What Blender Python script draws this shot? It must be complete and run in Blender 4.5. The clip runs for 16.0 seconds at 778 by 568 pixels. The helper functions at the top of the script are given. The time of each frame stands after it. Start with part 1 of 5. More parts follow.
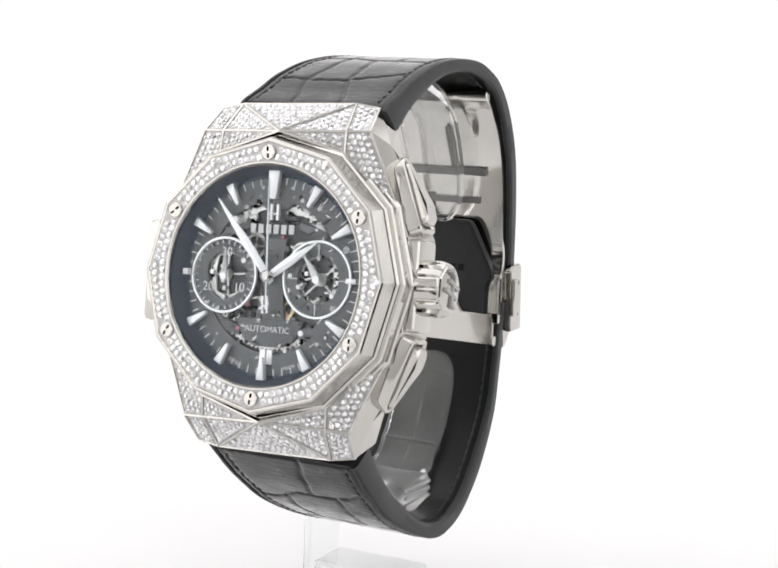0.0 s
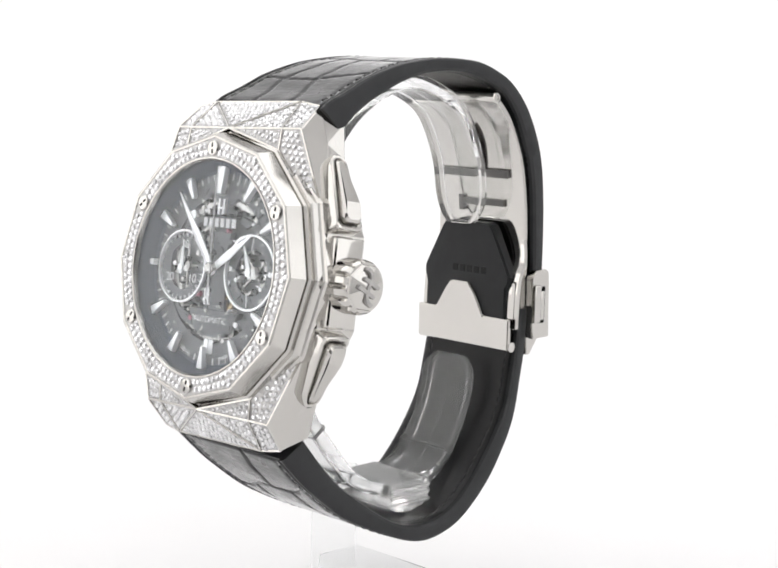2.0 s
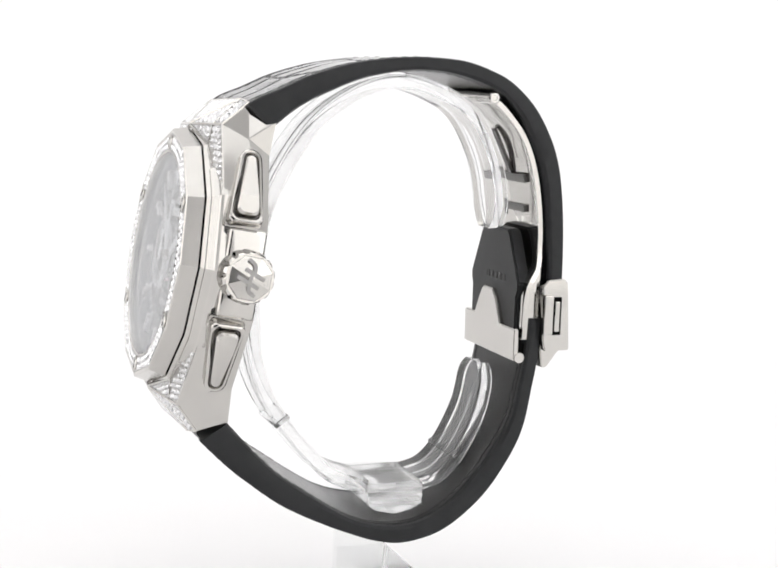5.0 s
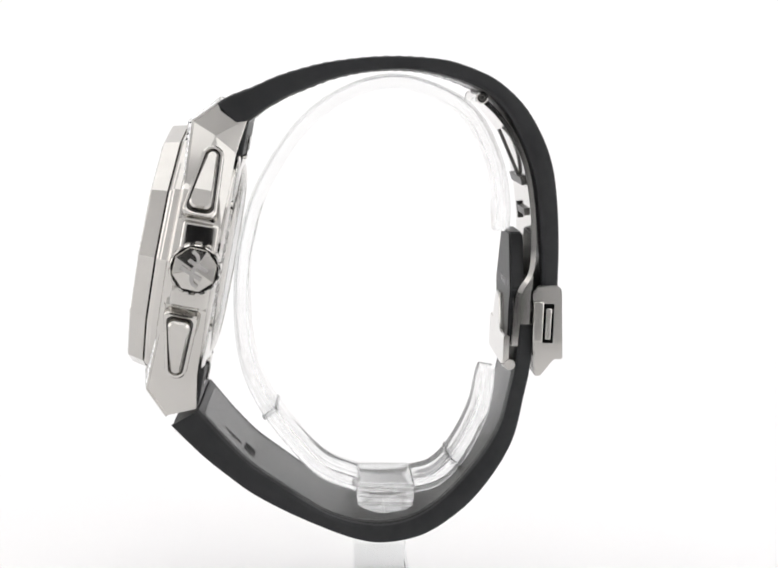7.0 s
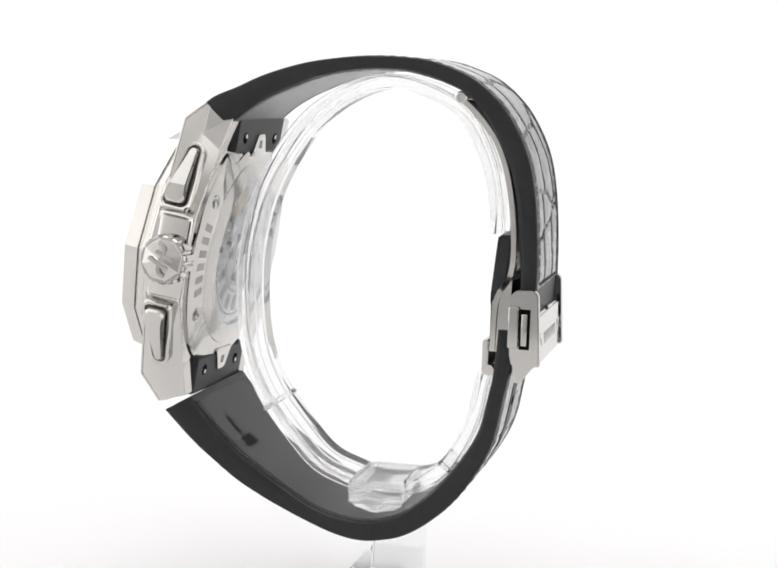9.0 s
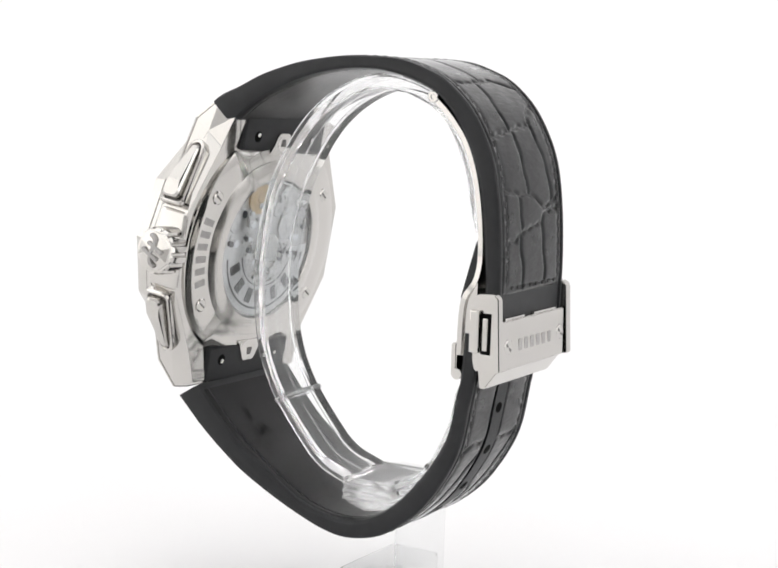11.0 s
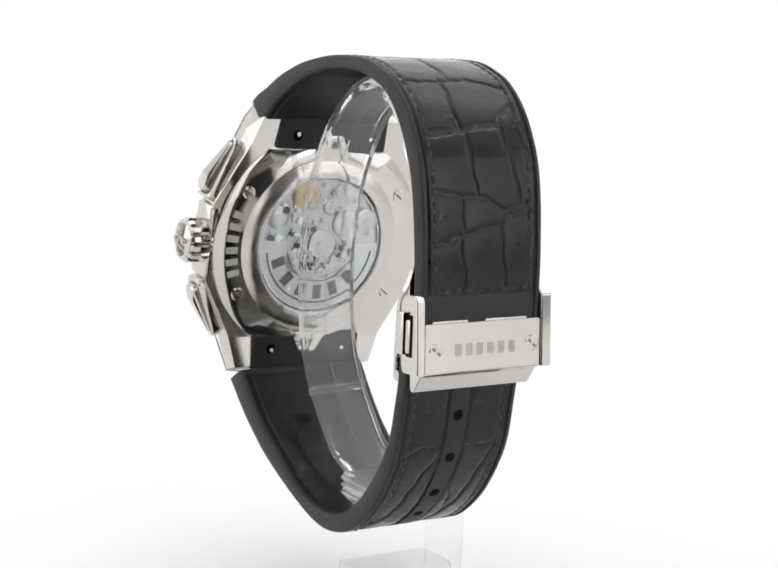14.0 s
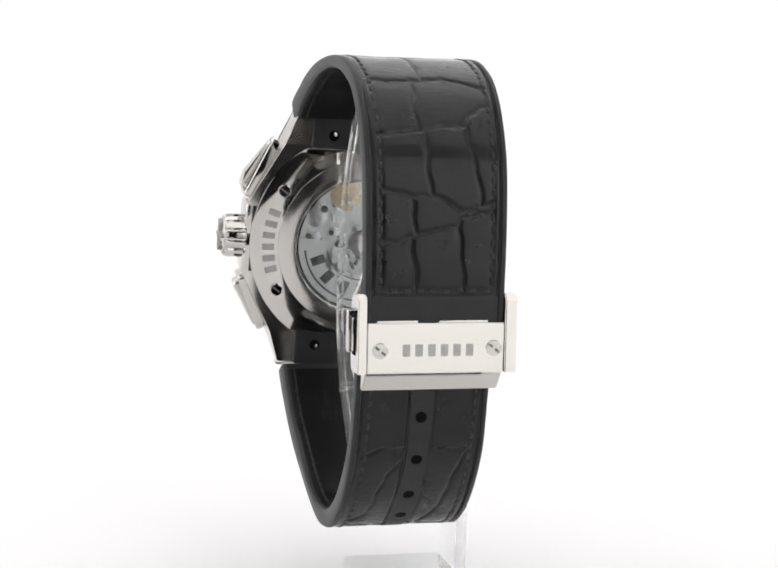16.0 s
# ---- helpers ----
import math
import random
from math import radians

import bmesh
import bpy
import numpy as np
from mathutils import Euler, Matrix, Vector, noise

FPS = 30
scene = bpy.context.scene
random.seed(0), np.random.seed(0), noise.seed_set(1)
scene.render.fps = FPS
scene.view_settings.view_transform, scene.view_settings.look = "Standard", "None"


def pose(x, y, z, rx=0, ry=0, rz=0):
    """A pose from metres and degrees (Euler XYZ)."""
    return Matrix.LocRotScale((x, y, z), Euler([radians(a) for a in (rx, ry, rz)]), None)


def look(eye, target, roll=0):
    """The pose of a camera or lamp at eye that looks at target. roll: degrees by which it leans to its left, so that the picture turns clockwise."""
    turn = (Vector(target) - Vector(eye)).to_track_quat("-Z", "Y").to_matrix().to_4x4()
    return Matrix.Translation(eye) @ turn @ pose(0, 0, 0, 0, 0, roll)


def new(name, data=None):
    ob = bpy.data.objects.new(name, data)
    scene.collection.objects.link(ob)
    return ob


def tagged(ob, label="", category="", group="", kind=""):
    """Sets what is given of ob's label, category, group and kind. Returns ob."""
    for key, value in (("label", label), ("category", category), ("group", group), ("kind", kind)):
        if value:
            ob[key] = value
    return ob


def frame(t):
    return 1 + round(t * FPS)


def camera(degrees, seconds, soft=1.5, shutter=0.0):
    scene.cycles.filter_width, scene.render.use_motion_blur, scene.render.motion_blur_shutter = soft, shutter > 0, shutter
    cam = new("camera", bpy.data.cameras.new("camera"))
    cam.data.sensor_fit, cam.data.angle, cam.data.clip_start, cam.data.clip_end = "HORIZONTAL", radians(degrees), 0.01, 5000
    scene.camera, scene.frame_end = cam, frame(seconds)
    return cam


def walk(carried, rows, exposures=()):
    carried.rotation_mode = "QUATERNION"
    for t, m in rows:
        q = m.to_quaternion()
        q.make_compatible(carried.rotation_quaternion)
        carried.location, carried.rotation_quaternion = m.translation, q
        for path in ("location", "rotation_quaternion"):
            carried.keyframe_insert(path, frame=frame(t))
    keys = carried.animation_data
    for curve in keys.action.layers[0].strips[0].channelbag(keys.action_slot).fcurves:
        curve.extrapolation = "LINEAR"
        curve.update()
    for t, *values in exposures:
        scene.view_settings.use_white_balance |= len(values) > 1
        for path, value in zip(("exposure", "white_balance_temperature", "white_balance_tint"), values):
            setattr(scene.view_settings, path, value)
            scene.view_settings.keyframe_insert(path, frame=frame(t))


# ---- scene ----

LIFT = 0.0940            # height of the lens above the table top

cam = camera(29.23, 16.0, soft=1.9)
EYE = pose(0, -0.256, LIFT, 82.14, -1.854, 0.4346)
walk(cam, [(0, EYE), (16, EYE)])

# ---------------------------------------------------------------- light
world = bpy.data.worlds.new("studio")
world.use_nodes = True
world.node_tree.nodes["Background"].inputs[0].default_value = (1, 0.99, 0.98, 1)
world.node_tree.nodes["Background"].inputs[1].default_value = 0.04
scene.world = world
scene.view_settings.exposure = 0.0


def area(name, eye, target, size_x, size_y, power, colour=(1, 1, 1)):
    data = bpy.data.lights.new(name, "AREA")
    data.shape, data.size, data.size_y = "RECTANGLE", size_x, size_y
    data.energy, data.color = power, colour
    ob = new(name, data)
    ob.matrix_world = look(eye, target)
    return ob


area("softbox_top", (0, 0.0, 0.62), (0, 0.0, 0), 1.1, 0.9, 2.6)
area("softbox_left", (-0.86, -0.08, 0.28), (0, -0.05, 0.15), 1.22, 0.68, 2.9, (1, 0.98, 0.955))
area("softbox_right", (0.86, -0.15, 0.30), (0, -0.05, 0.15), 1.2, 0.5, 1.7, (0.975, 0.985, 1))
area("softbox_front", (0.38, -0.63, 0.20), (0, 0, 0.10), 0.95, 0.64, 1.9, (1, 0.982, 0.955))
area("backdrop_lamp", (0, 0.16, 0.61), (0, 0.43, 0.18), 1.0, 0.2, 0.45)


# ---------------------------------------------------------------- materials
def material(name, base, rough=0.5, metal=0.0, vary=0.12, scale=400.0, bump=0.0, bump_scale=1500.0, stretch=1.0,
             coat=0.0, spec=0.5, trans=0.0, ior=1.5, rough_vary=0.0, per_object=0.0, per_island=0.0, coat_rough=0.17, coat_ior=1.5):
    m = bpy.data.materials.new(name)
    m.use_nodes = True
    nt = m.node_tree
    b = nt.nodes["Principled BSDF"]
    b.inputs["Metallic"].default_value = metal
    b.inputs["Roughness"].default_value = rough
    b.inputs["IOR"].default_value = ior
    b.inputs["Coat Weight"].default_value = coat
    b.inputs["Coat Roughness"].default_value = coat_rough
    b.inputs["Coat IOR"].default_value = coat_ior
    b.inputs["Specular IOR Level"].default_value = spec
    b.inputs["Transmission Weight"].default_value = trans
    b.inputs["Base Color"].default_value = (*base, 1)
    tc = nt.nodes.new("ShaderNodeTexCoord")
    if vary or rough_vary:
        n1 = nt.nodes.new("ShaderNodeTexNoise")
        n1.inputs["Scale"].default_value = scale
        n1.inputs["Detail"].default_value = 6
        nt.links.new(tc.outputs["Object"], n1.inputs["Vector"])
        ramp = nt.nodes.new("ShaderNodeMapRange")
        ramp.inputs["From Min"].default_value, ramp.inputs["From Max"].default_value = 0.3, 0.7
        ramp.inputs["To Min"].default_value, ramp.inputs["To Max"].default_value = 1 - vary, 1 + vary
        nt.links.new(n1.outputs["Fac"], ramp.inputs["Value"])
        mul = nt.nodes.new("ShaderNodeVectorMath")
        mul.operation = "SCALE"
        mul.inputs[0].default_value = base
        nt.links.new(ramp.outputs["Result"], mul.inputs["Scale"])
        out = mul.outputs["Vector"]
        if per_object:
            info = nt.nodes.new("ShaderNodeObjectInfo")
            r2 = nt.nodes.new("ShaderNodeMapRange")
            r2.inputs["To Min"].default_value, r2.inputs["To Max"].default_value = 1 - per_object, 1 + per_object
            nt.links.new(info.outputs["Random"], r2.inputs["Value"])
            m2 = nt.nodes.new("ShaderNodeVectorMath")
            m2.operation = "SCALE"
            nt.links.new(out, m2.inputs[0])
            nt.links.new(r2.outputs["Result"], m2.inputs["Scale"])
            out = m2.outputs["Vector"]
        if per_island:
            geo = nt.nodes.new("ShaderNodeNewGeometry")
            r3 = nt.nodes.new("ShaderNodeMapRange")
            r3.inputs["To Min"].default_value, r3.inputs["To Max"].default_value = 1 - per_island, 1.0
            nt.links.new(geo.outputs["Random Per Island"], r3.inputs["Value"])
            m3 = nt.nodes.new("ShaderNodeVectorMath")
            m3.operation = "SCALE"
            nt.links.new(out, m3.inputs[0])
            nt.links.new(r3.outputs["Result"], m3.inputs["Scale"])
            out = m3.outputs["Vector"]
        nt.links.new(out, b.inputs["Base Color"])
        if rough_vary:
            rr = nt.nodes.new("ShaderNodeMapRange")
            rr.inputs["From Min"].default_value, rr.inputs["From Max"].default_value = 0.3, 0.7
            rr.inputs["To Min"].default_value, rr.inputs["To Max"].default_value = rough - rough_vary, rough + rough_vary
            nt.links.new(n1.outputs["Fac"], rr.inputs["Value"])
            nt.links.new(rr.outputs["Result"], b.inputs["Roughness"])
    if bump:
        n2 = nt.nodes.new("ShaderNodeTexNoise")
        n2.inputs["Scale"].default_value = bump_scale
        n2.inputs["Detail"].default_value = 4
        grain = nt.nodes.new("ShaderNodeVectorMath")
        grain.operation = "MULTIPLY"
        grain.inputs[1].default_value = (1, stretch, 1)
        nt.links.new(tc.outputs["Object"], grain.inputs[0])
        nt.links.new(grain.outputs["Vector"], n2.inputs["Vector"])
        bp = nt.nodes.new("ShaderNodeBump")
        bp.inputs["Strength"].default_value = bump
        bp.inputs["Distance"].default_value = 0.0002
        nt.links.new(n2.outputs["Fac"], bp.inputs["Height"])
        nt.links.new(bp.outputs["Normal"], b.inputs["Normal"])
    return m


STEEL = material("polished_steel", (0.56, 0.545, 0.52), 0.08, 1.0, 0.02, 120, rough_vary=0.03)
SATIN = material("satin_steel", (0.55, 0.535, 0.51), 0.18, 1.0, 0.04, 300, bump=0.05, bump_scale=2500, rough_vary=0.05)
PAVE = material("pave_bed", (0.40, 0.395, 0.39), 0.3, 0.9, 0.15, 900)
STONE = material("cut_stone", (0.96, 0.96, 0.97), 0.06, 0.6, 0.05, 1500, per_object=0.14, per_island=0.26)
# dark metal bits; its colour also stands for shade in slots and holes
DARK = material("dark_metal_and_shade", (0.16, 0.155, 0.15), 0.4, 0.6, 0.1, 800)
# near-black that puts the shade of slots, holes and gaps into colour
SHADOW = material("gap_shade_black", (0.002, 0.002, 0.002), 0.9, 0.0, 0.1, 500, spec=0.1)
RUBBER = material("black_rubber", (0.021, 0.0217, 0.023), 0.42, 0.0, 0.12, 500, bump=0.12, bump_scale=4000, spec=0.24)
LINING = material("rubber_lining", (0.0048, 0.0048, 0.0052), 0.36, 0.0, 0.2, 500, bump=0.2, bump_scale=3500, spec=0.1, coat=0.7, coat_rough=0.24, coat_ior=1.25)
LEATHER = material("black_leather", (0.0045, 0.0048, 0.0056), 0.35, 0.0, 0.3, 260, coat=1.0, coat_rough=0.13, coat_ior=1.29, bump=0.45, bump_scale=1500, stretch=0.3, rough_vary=0.1, per_object=0.1, spec=0.12)
INK = material("moulded_black", (0.004, 0.004, 0.0042), 0.6, 0.0, 0.1, 900, spec=0.22)
THREAD = material("black_thread", (0.005, 0.005, 0.0055), 0.6, 0.0, 0.2, 2000)
DIAL = material("dial_grey", (0.145, 0.15, 0.157), 0.38, 0.2, 0.1, 500)
RING = material("dial_blue_grey", (0.03, 0.047, 0.08), 0.4, 0.2, 0.1, 400)
PLATE = material("movement_dark", (0.085, 0.088, 0.093), 0.35, 0.5, 0.2, 700)
GEAR = material("movement_steel", (0.62, 0.61, 0.59), 0.28, 1.0, 0.15, 900)
BRASS = material("movement_brass", (0.60, 0.47, 0.30), 0.3, 1.0, 0.1, 900)
RUBY = material("ruby", (0.55, 0.22, 0.28), 0.15, 0.0, 0.1, 900)
WHITE = material("white_print", (0.86, 0.86, 0.86), 0.45, 0.0, 0.03, 900)
LUME = material("lume_steel", (0.95, 0.95, 0.95), 0.28, 0.6, 0.03, 900)
TABLE = material("white_table", (0.81, 0.805, 0.808), 0.42, 0.0, 0.015, 14, bump=0.02, bump_scale=300)
PAPER = material("white_backdrop", (0.88, 0.878, 0.882), 0.8, 0.0, 0.012, 6)
ENGRAVED = material("engraved_grey", (0.40, 0.39, 0.38), 0.6, 0.3, 0.1, 800)
CLOTH = material("black_cloth", (0.015, 0.015, 0.016), 0.9, 0.0, 0.1, 20, spec=0.1)
SILVER = material("silvered_metal", (0.74, 0.73, 0.71), 0.42, 0.65, 0.05, 500)
CURTAIN = material("dark_curtain", (0.13, 0.13, 0.135), 0.9, 0.0, 0.1, 20)
ACRYLIC = material("clear_acrylic", (0.985, 0.99, 0.99), 0.015, 0.0, 0.0, trans=0.945, ior=1.2)
FROST = material("frosted_acrylic", (0.985, 0.985, 0.985), 0.1, 0.0, 0.0, trans=0.88, ior=1.2)
PALE = material("pale_acrylic", (0.985, 0.99, 0.99), 0.02, 0.0, 0.0, trans=0.96, ior=1.09)


def clear_pane(name, tint):
    """A thin pane: sees straight through, with a glossy coat that grows at grazing angles."""
    m = bpy.data.materials.new(name)
    m.use_nodes = True
    nt = m.node_tree
    nt.nodes.clear()
    out = nt.nodes.new("ShaderNodeOutputMaterial")
    mix = nt.nodes.new("ShaderNodeMixShader")
    tr = nt.nodes.new("ShaderNodeBsdfTransparent")
    gl = nt.nodes.new("ShaderNodeBsdfGlossy")
    lw = nt.nodes.new("ShaderNodeLayerWeight")
    lw.inputs["Blend"].default_value = 0.5
    pw = nt.nodes.new("ShaderNodeMath")
    pw.operation = "POWER"
    pw.inputs[1].default_value = 3.2
    fr = nt.nodes.new("ShaderNodeMath")
    fr.operation = "MULTIPLY_ADD"
    fr.inputs[1].default_value, fr.inputs[2].default_value = 0.95, 0.014
    nt.links.new(lw.outputs["Facing"], pw.inputs[0])
    nt.links.new(pw.outputs[0], fr.inputs[0])
    tr.inputs["Color"].default_value = (*tint, 1)
    gl.inputs["Roughness"].default_value = 0.02
    nt.links.new(fr.outputs[0], mix.inputs["Fac"])
    nt.links.new(tr.outputs[0], mix.inputs[1])
    nt.links.new(gl.outputs[0], mix.inputs[2])
    nt.links.new(mix.outputs[0], out.inputs["Surface"])
    return m


SAPPHIRE = clear_pane("sapphire_crystal", (0.96, 0.97, 0.98))
MM = 0.001


# ---------------------------------------------------------------- mesh helpers (all in millimetres)
def part(name, bm, mat, parent, label="", m=None, kind="", smooth=True):
    """Links a bmesh as one mesh object under a thing or a part."""
    me = bpy.data.meshes.new(name)
    bmesh.ops.recalc_face_normals(bm, faces=bm.faces[:])
    bm.to_mesh(me)
    bm.free()
    me.transform(Matrix.Scale(MM, 4))
    if smooth:
        me.polygons.foreach_set("use_smooth", [True] * len(me.polygons))
        me.set_sharp_from_angle(angle=radians(22))
    me.materials.append(mat)
    ob = new(name, me)
    ob.parent = parent
    if m is not None:
        ob.matrix_basis = m
    return tagged(ob, label, kind=kind)


def raw_part(name, verts, faces, mat, parent, label="", kind=""):
    """The same from plain lists."""
    me = bpy.data.meshes.new(name)
    me.from_pydata([(x * MM, y * MM, z * MM) for x, y, z in verts], [], faces)
    me.materials.append(mat)
    ob = new(name, me)
    ob.parent = parent
    return tagged(ob, label, kind=kind)


def box(bm, x0, x1, y0, y1, z0, z1, bevel=0.0, segs=2, m=None):
    r = bmesh.ops.create_cube(bm, size=1.0)
    vs = r["verts"]
    for v in vs:
        v.co = Vector(((x0 + x1) / 2 + v.co.x * (x1 - x0), (y0 + y1) / 2 + v.co.y * (y1 - y0), (z0 + z1) / 2 + v.co.z * (z1 - z0)))
    if m is not None:
        bmesh.ops.transform(bm, matrix=m, verts=vs)
    if bevel:
        es = list({e for v in vs for e in v.link_edges})
        bmesh.ops.bevel(bm, geom=es, offset=bevel, segments=segs, profile=0.5, affect="EDGES")
    return bm


def prism(bm, outline, h0, h1, m=None, bevel=0.0, top=1.0):
    """A prism over a 2D outline between two heights along local z; top scales the upper outline about its middle."""
    cx = sum(p[0] for p in outline) / len(outline)
    cy = sum(p[1] for p in outline) / len(outline)
    lo = [bm.verts.new((x, y, h0)) for x, y in outline]
    hi = [bm.verts.new((cx + (x - cx) * top, cy + (y - cy) * top, h1)) for x, y in outline]
    n = len(outline)
    fs = [bm.faces.new(lo[::-1]), bm.faces.new(hi)]
    for i in range(n):
        fs.append(bm.faces.new((lo[i], lo[(i + 1) % n], hi[(i + 1) % n], hi[i])))
    if m is not None:
        bmesh.ops.transform(bm, matrix=m, verts=lo + hi)
    if bevel:
        es = list({e for v in hi for e in v.link_edges})
        bmesh.ops.bevel(bm, geom=es, offset=bevel, segments=3, profile=0.5, affect="EDGES")
    return bm


def circle(r, n, cx=0.0, cy=0.0, a0=0.0):
    return [(cx + r * math.cos(a0 + 2 * math.pi * i / n), cy + r * math.sin(a0 + 2 * math.pi * i / n)) for i in range(n)]


def lathe(bm, profile, n=64, m=None, closed=False):
    """Turns (radius, height) pairs about local z."""
    rings = []
    for r, h in profile:
        rings.append([bm.verts.new((r * math.cos(2 * math.pi * i / n), r * math.sin(2 * math.pi * i / n), h)) for i in range(n)])
    pairs = list(zip(rings, rings[1:]))
    if closed:
        pairs.append((rings[-1], rings[0]))
    for a, b in pairs:
        for i in range(n):
            bm.faces.new((a[i], a[(i + 1) % n], b[(i + 1) % n], b[i]))
    if not closed:
        bm.faces.new(rings[0][::-1])
        bm.faces.new(rings[-1])
    if m is not None:
        bmesh.ops.transform(bm, matrix=m, verts=[v for g in rings for v in g])
    return bm


def ring_prism(bm, outer, inner, h0, h1):
    """A flat ring between two outlines with as many points each."""
    n = len(outer)
    v = [[bm.verts.new((x, y, h)) for x, y in o] for o, h in ((outer, h0), (outer, h1), (inner, h1), (inner, h0))]
    for a, b in ((0, 1), (1, 2), (2, 3), (3, 0)):
        for i in range(n):
            bm.faces.new((v[a][i], v[a][(i + 1) % n], v[b][(i + 1) % n], v[b][i]))
    return bm


def spline(pts, n):
    """n + 1 points evenly along a smooth curve through pts."""
    pts = [Vector(p) for p in pts]
    ext = [2 * pts[0] - pts[1]] + pts + [2 * pts[-1] - pts[-2]]
    fine = []
    for i in range(1, len(ext) - 2):
        p0, p1, p2, p3 = ext[i - 1:i + 3]
        for k in range(24):
            t = k / 24
            fine.append(0.5 * (2 * p1 + (p2 - p0) * t + (2 * p0 - 5 * p1 + 4 * p2 - p3) * t * t + (3 * p1 - p0 - 3 * p2 + p3) * t ** 3))
    fine.append(pts[-1])
    acc = [0.0]
    for a, b in zip(fine, fine[1:]):
        acc.append(acc[-1] + (b - a).length)
    out, j = [], 0
    for k in range(n + 1):
        d = acc[-1] * k / n
        while j < len(acc) - 2 and acc[j + 1] < d:
            j += 1
        f = (d - acc[j]) / max(1e-9, acc[j + 1] - acc[j])
        out.append(fine[j].lerp(fine[j + 1], min(1, max(0, f))))
    return out


# ---------------------------------------------------------------- the setting
def setting():
    bm = bmesh.new()
    box(bm, -900, 900, -304, 620, -12, -0.5)
    part("table_top", bm, TABLE, None, "white table top under the paper sweep", kind="structure")
    bm = bmesh.new()
    box(bm, -916, 916, -716, 640, -520, -500)
    part("floor", bm, CURTAIN, None, "dark grey studio floor below the table", kind="structure")
    # sweep of paper that rises from the table into the backdrop
    bm = bmesh.new()
    R = 340
    prof = [(-300, 0)] + [(85 + R * math.sin(a), R - R * math.cos(a)) for a in [math.pi / 2 * k / 24 for k in range(25)]] + [(85 + R, 640), (86 + R, 640), (86 + R, -0.3), (-300, -0.3)]
    ends = [[bm.verts.new((x, y, z)) for y, z in prof] for x in (-900, 900)]
    n = len(prof)
    for i in range(n):
        bm.faces.new((ends[0][i], ends[0][(i + 1) % n], ends[1][(i + 1) % n], ends[1][i]))
    for f in bm.faces:
        f.smooth = True
    part("backdrop", bm, TABLE, None, "white paper sweep under and behind the stand, brightly lit", kind="structure")
    for name, dims, label in (("wall_back", (-900, 900, 624, 640, 0.0, 640), "plain white back of the light tent"),
                              ("wall_left", (-916, -900, -700, 640, -500, 640), "white fabric side of the light tent"),
                              ("wall_right", (900, 916, -700, 640, -500, 640), "white fabric side of the light tent"),
                              ("ceiling", (-916, 916, -700, 640, 640, 652), "white fabric roof of the light tent"),
                              ("wall_front", (-916, 916, -716, -700, -170, 652), "white fabric front of the light tent"),
                              # the two dark front pieces are unseen, added to give the steel dark reflections
                              ("wall_front_black", (-210, 150, -699, -694, -170, 300), "unseen black cloth on the tent front, added to darken steel reflections"),
                              ("wall_front_low", (-916, 916, -716, -700, -500, -170), "unseen dark grey curtain under the tent front, added for dark reflections")):
        bm = bmesh.new()
        box(bm, *dims)
        part(name, bm, {"wall_front_black": CLOTH, "wall_front_low": CURTAIN}.get(name, PAPER), None, label, kind="structure")


setting()

# ---------------------------------------------------------------- the wristwatch
watch = tagged(new("wristwatch"), "steel chronograph wristwatch set with stones, on a black leather strap", "wristwatch")
watch.matrix_basis = pose(0, 0, LIFT)
HEAD = pose(-0.04178, 0.00094, -0.02961, 81.16, -1.959, -89.42)


# --- stones
def stone_mesh(r):
    """One round brilliant: table, eight crown facets and a girdle."""
    vs = [(0.55 * r * math.cos(i * math.pi / 4), 0.55 * r * math.sin(i * math.pi / 4), 0.42 * r) for i in range(8)]
    vs += [(r * math.cos((i + 0.5) * math.pi / 4), r * math.sin((i + 0.5) * math.pi / 4), 0.05 * r) for i in range(8)]
    vs += [(0.9 * r * math.cos((i + 0.5) * math.pi / 4), 0.9 * r * math.sin((i + 0.5) * math.pi / 4), -0.3 * r) for i in range(8)]
    fs = [tuple(range(8))]
    for i in range(8):
        j = (i + 1) % 8
        fs += [(i, 8 + i, j), (8 + i, 8 + j, j), (8 + i, 16 + i, 16 + j, 8 + j)]
    return vs, fs


class Stones:
    """Collects many stones in one mesh."""

    def __init__(self):
        self.v, self.f = [], []

    def add(self, at, normal, r):
        vs, fs = stone_mesh(r)
        n = Vector(normal).normalized()
        n = (n + Vector((random.uniform(-.2, .2), random.uniform(-.2, .2), random.uniform(-.2, .2)))).normalized()
        q = n.to_track_quat("Z", "Y") @ Euler((0, 0, random.uniform(0, 6))).to_quaternion()
        k = len(self.v)
        self.v += [tuple(q @ Vector(p) + Vector(at)) for p in vs]
        self.f += [tuple(i + k for i in f) for f in fs]


def inside(p, poly):
    """Distance from p to the polygon's nearest edge, negative outside."""
    hit, best = False, 1e9
    n = len(poly)
    for i in range(n):
        a, b = poly[i], poly[(i + 1) % n]
        if (a[1] > p[1]) != (b[1] > p[1]) and p[0] < (b[0] - a[0]) * (p[1] - a[1]) / (b[1] - a[1]) + a[0]:
            hit = not hit
        d = Vector((b[0] - a[0], b[1] - a[1]))
        t = max(0, min(1, ((p[0] - a[0]) * d.x + (p[1] - a[1]) * d.y) / max(1e-9, d.length_squared)))
        best = min(best, math.hypot(p[0] - a[0] - t * d.x, p[1] - a[1] - t * d.y))
    return best if hit else -best


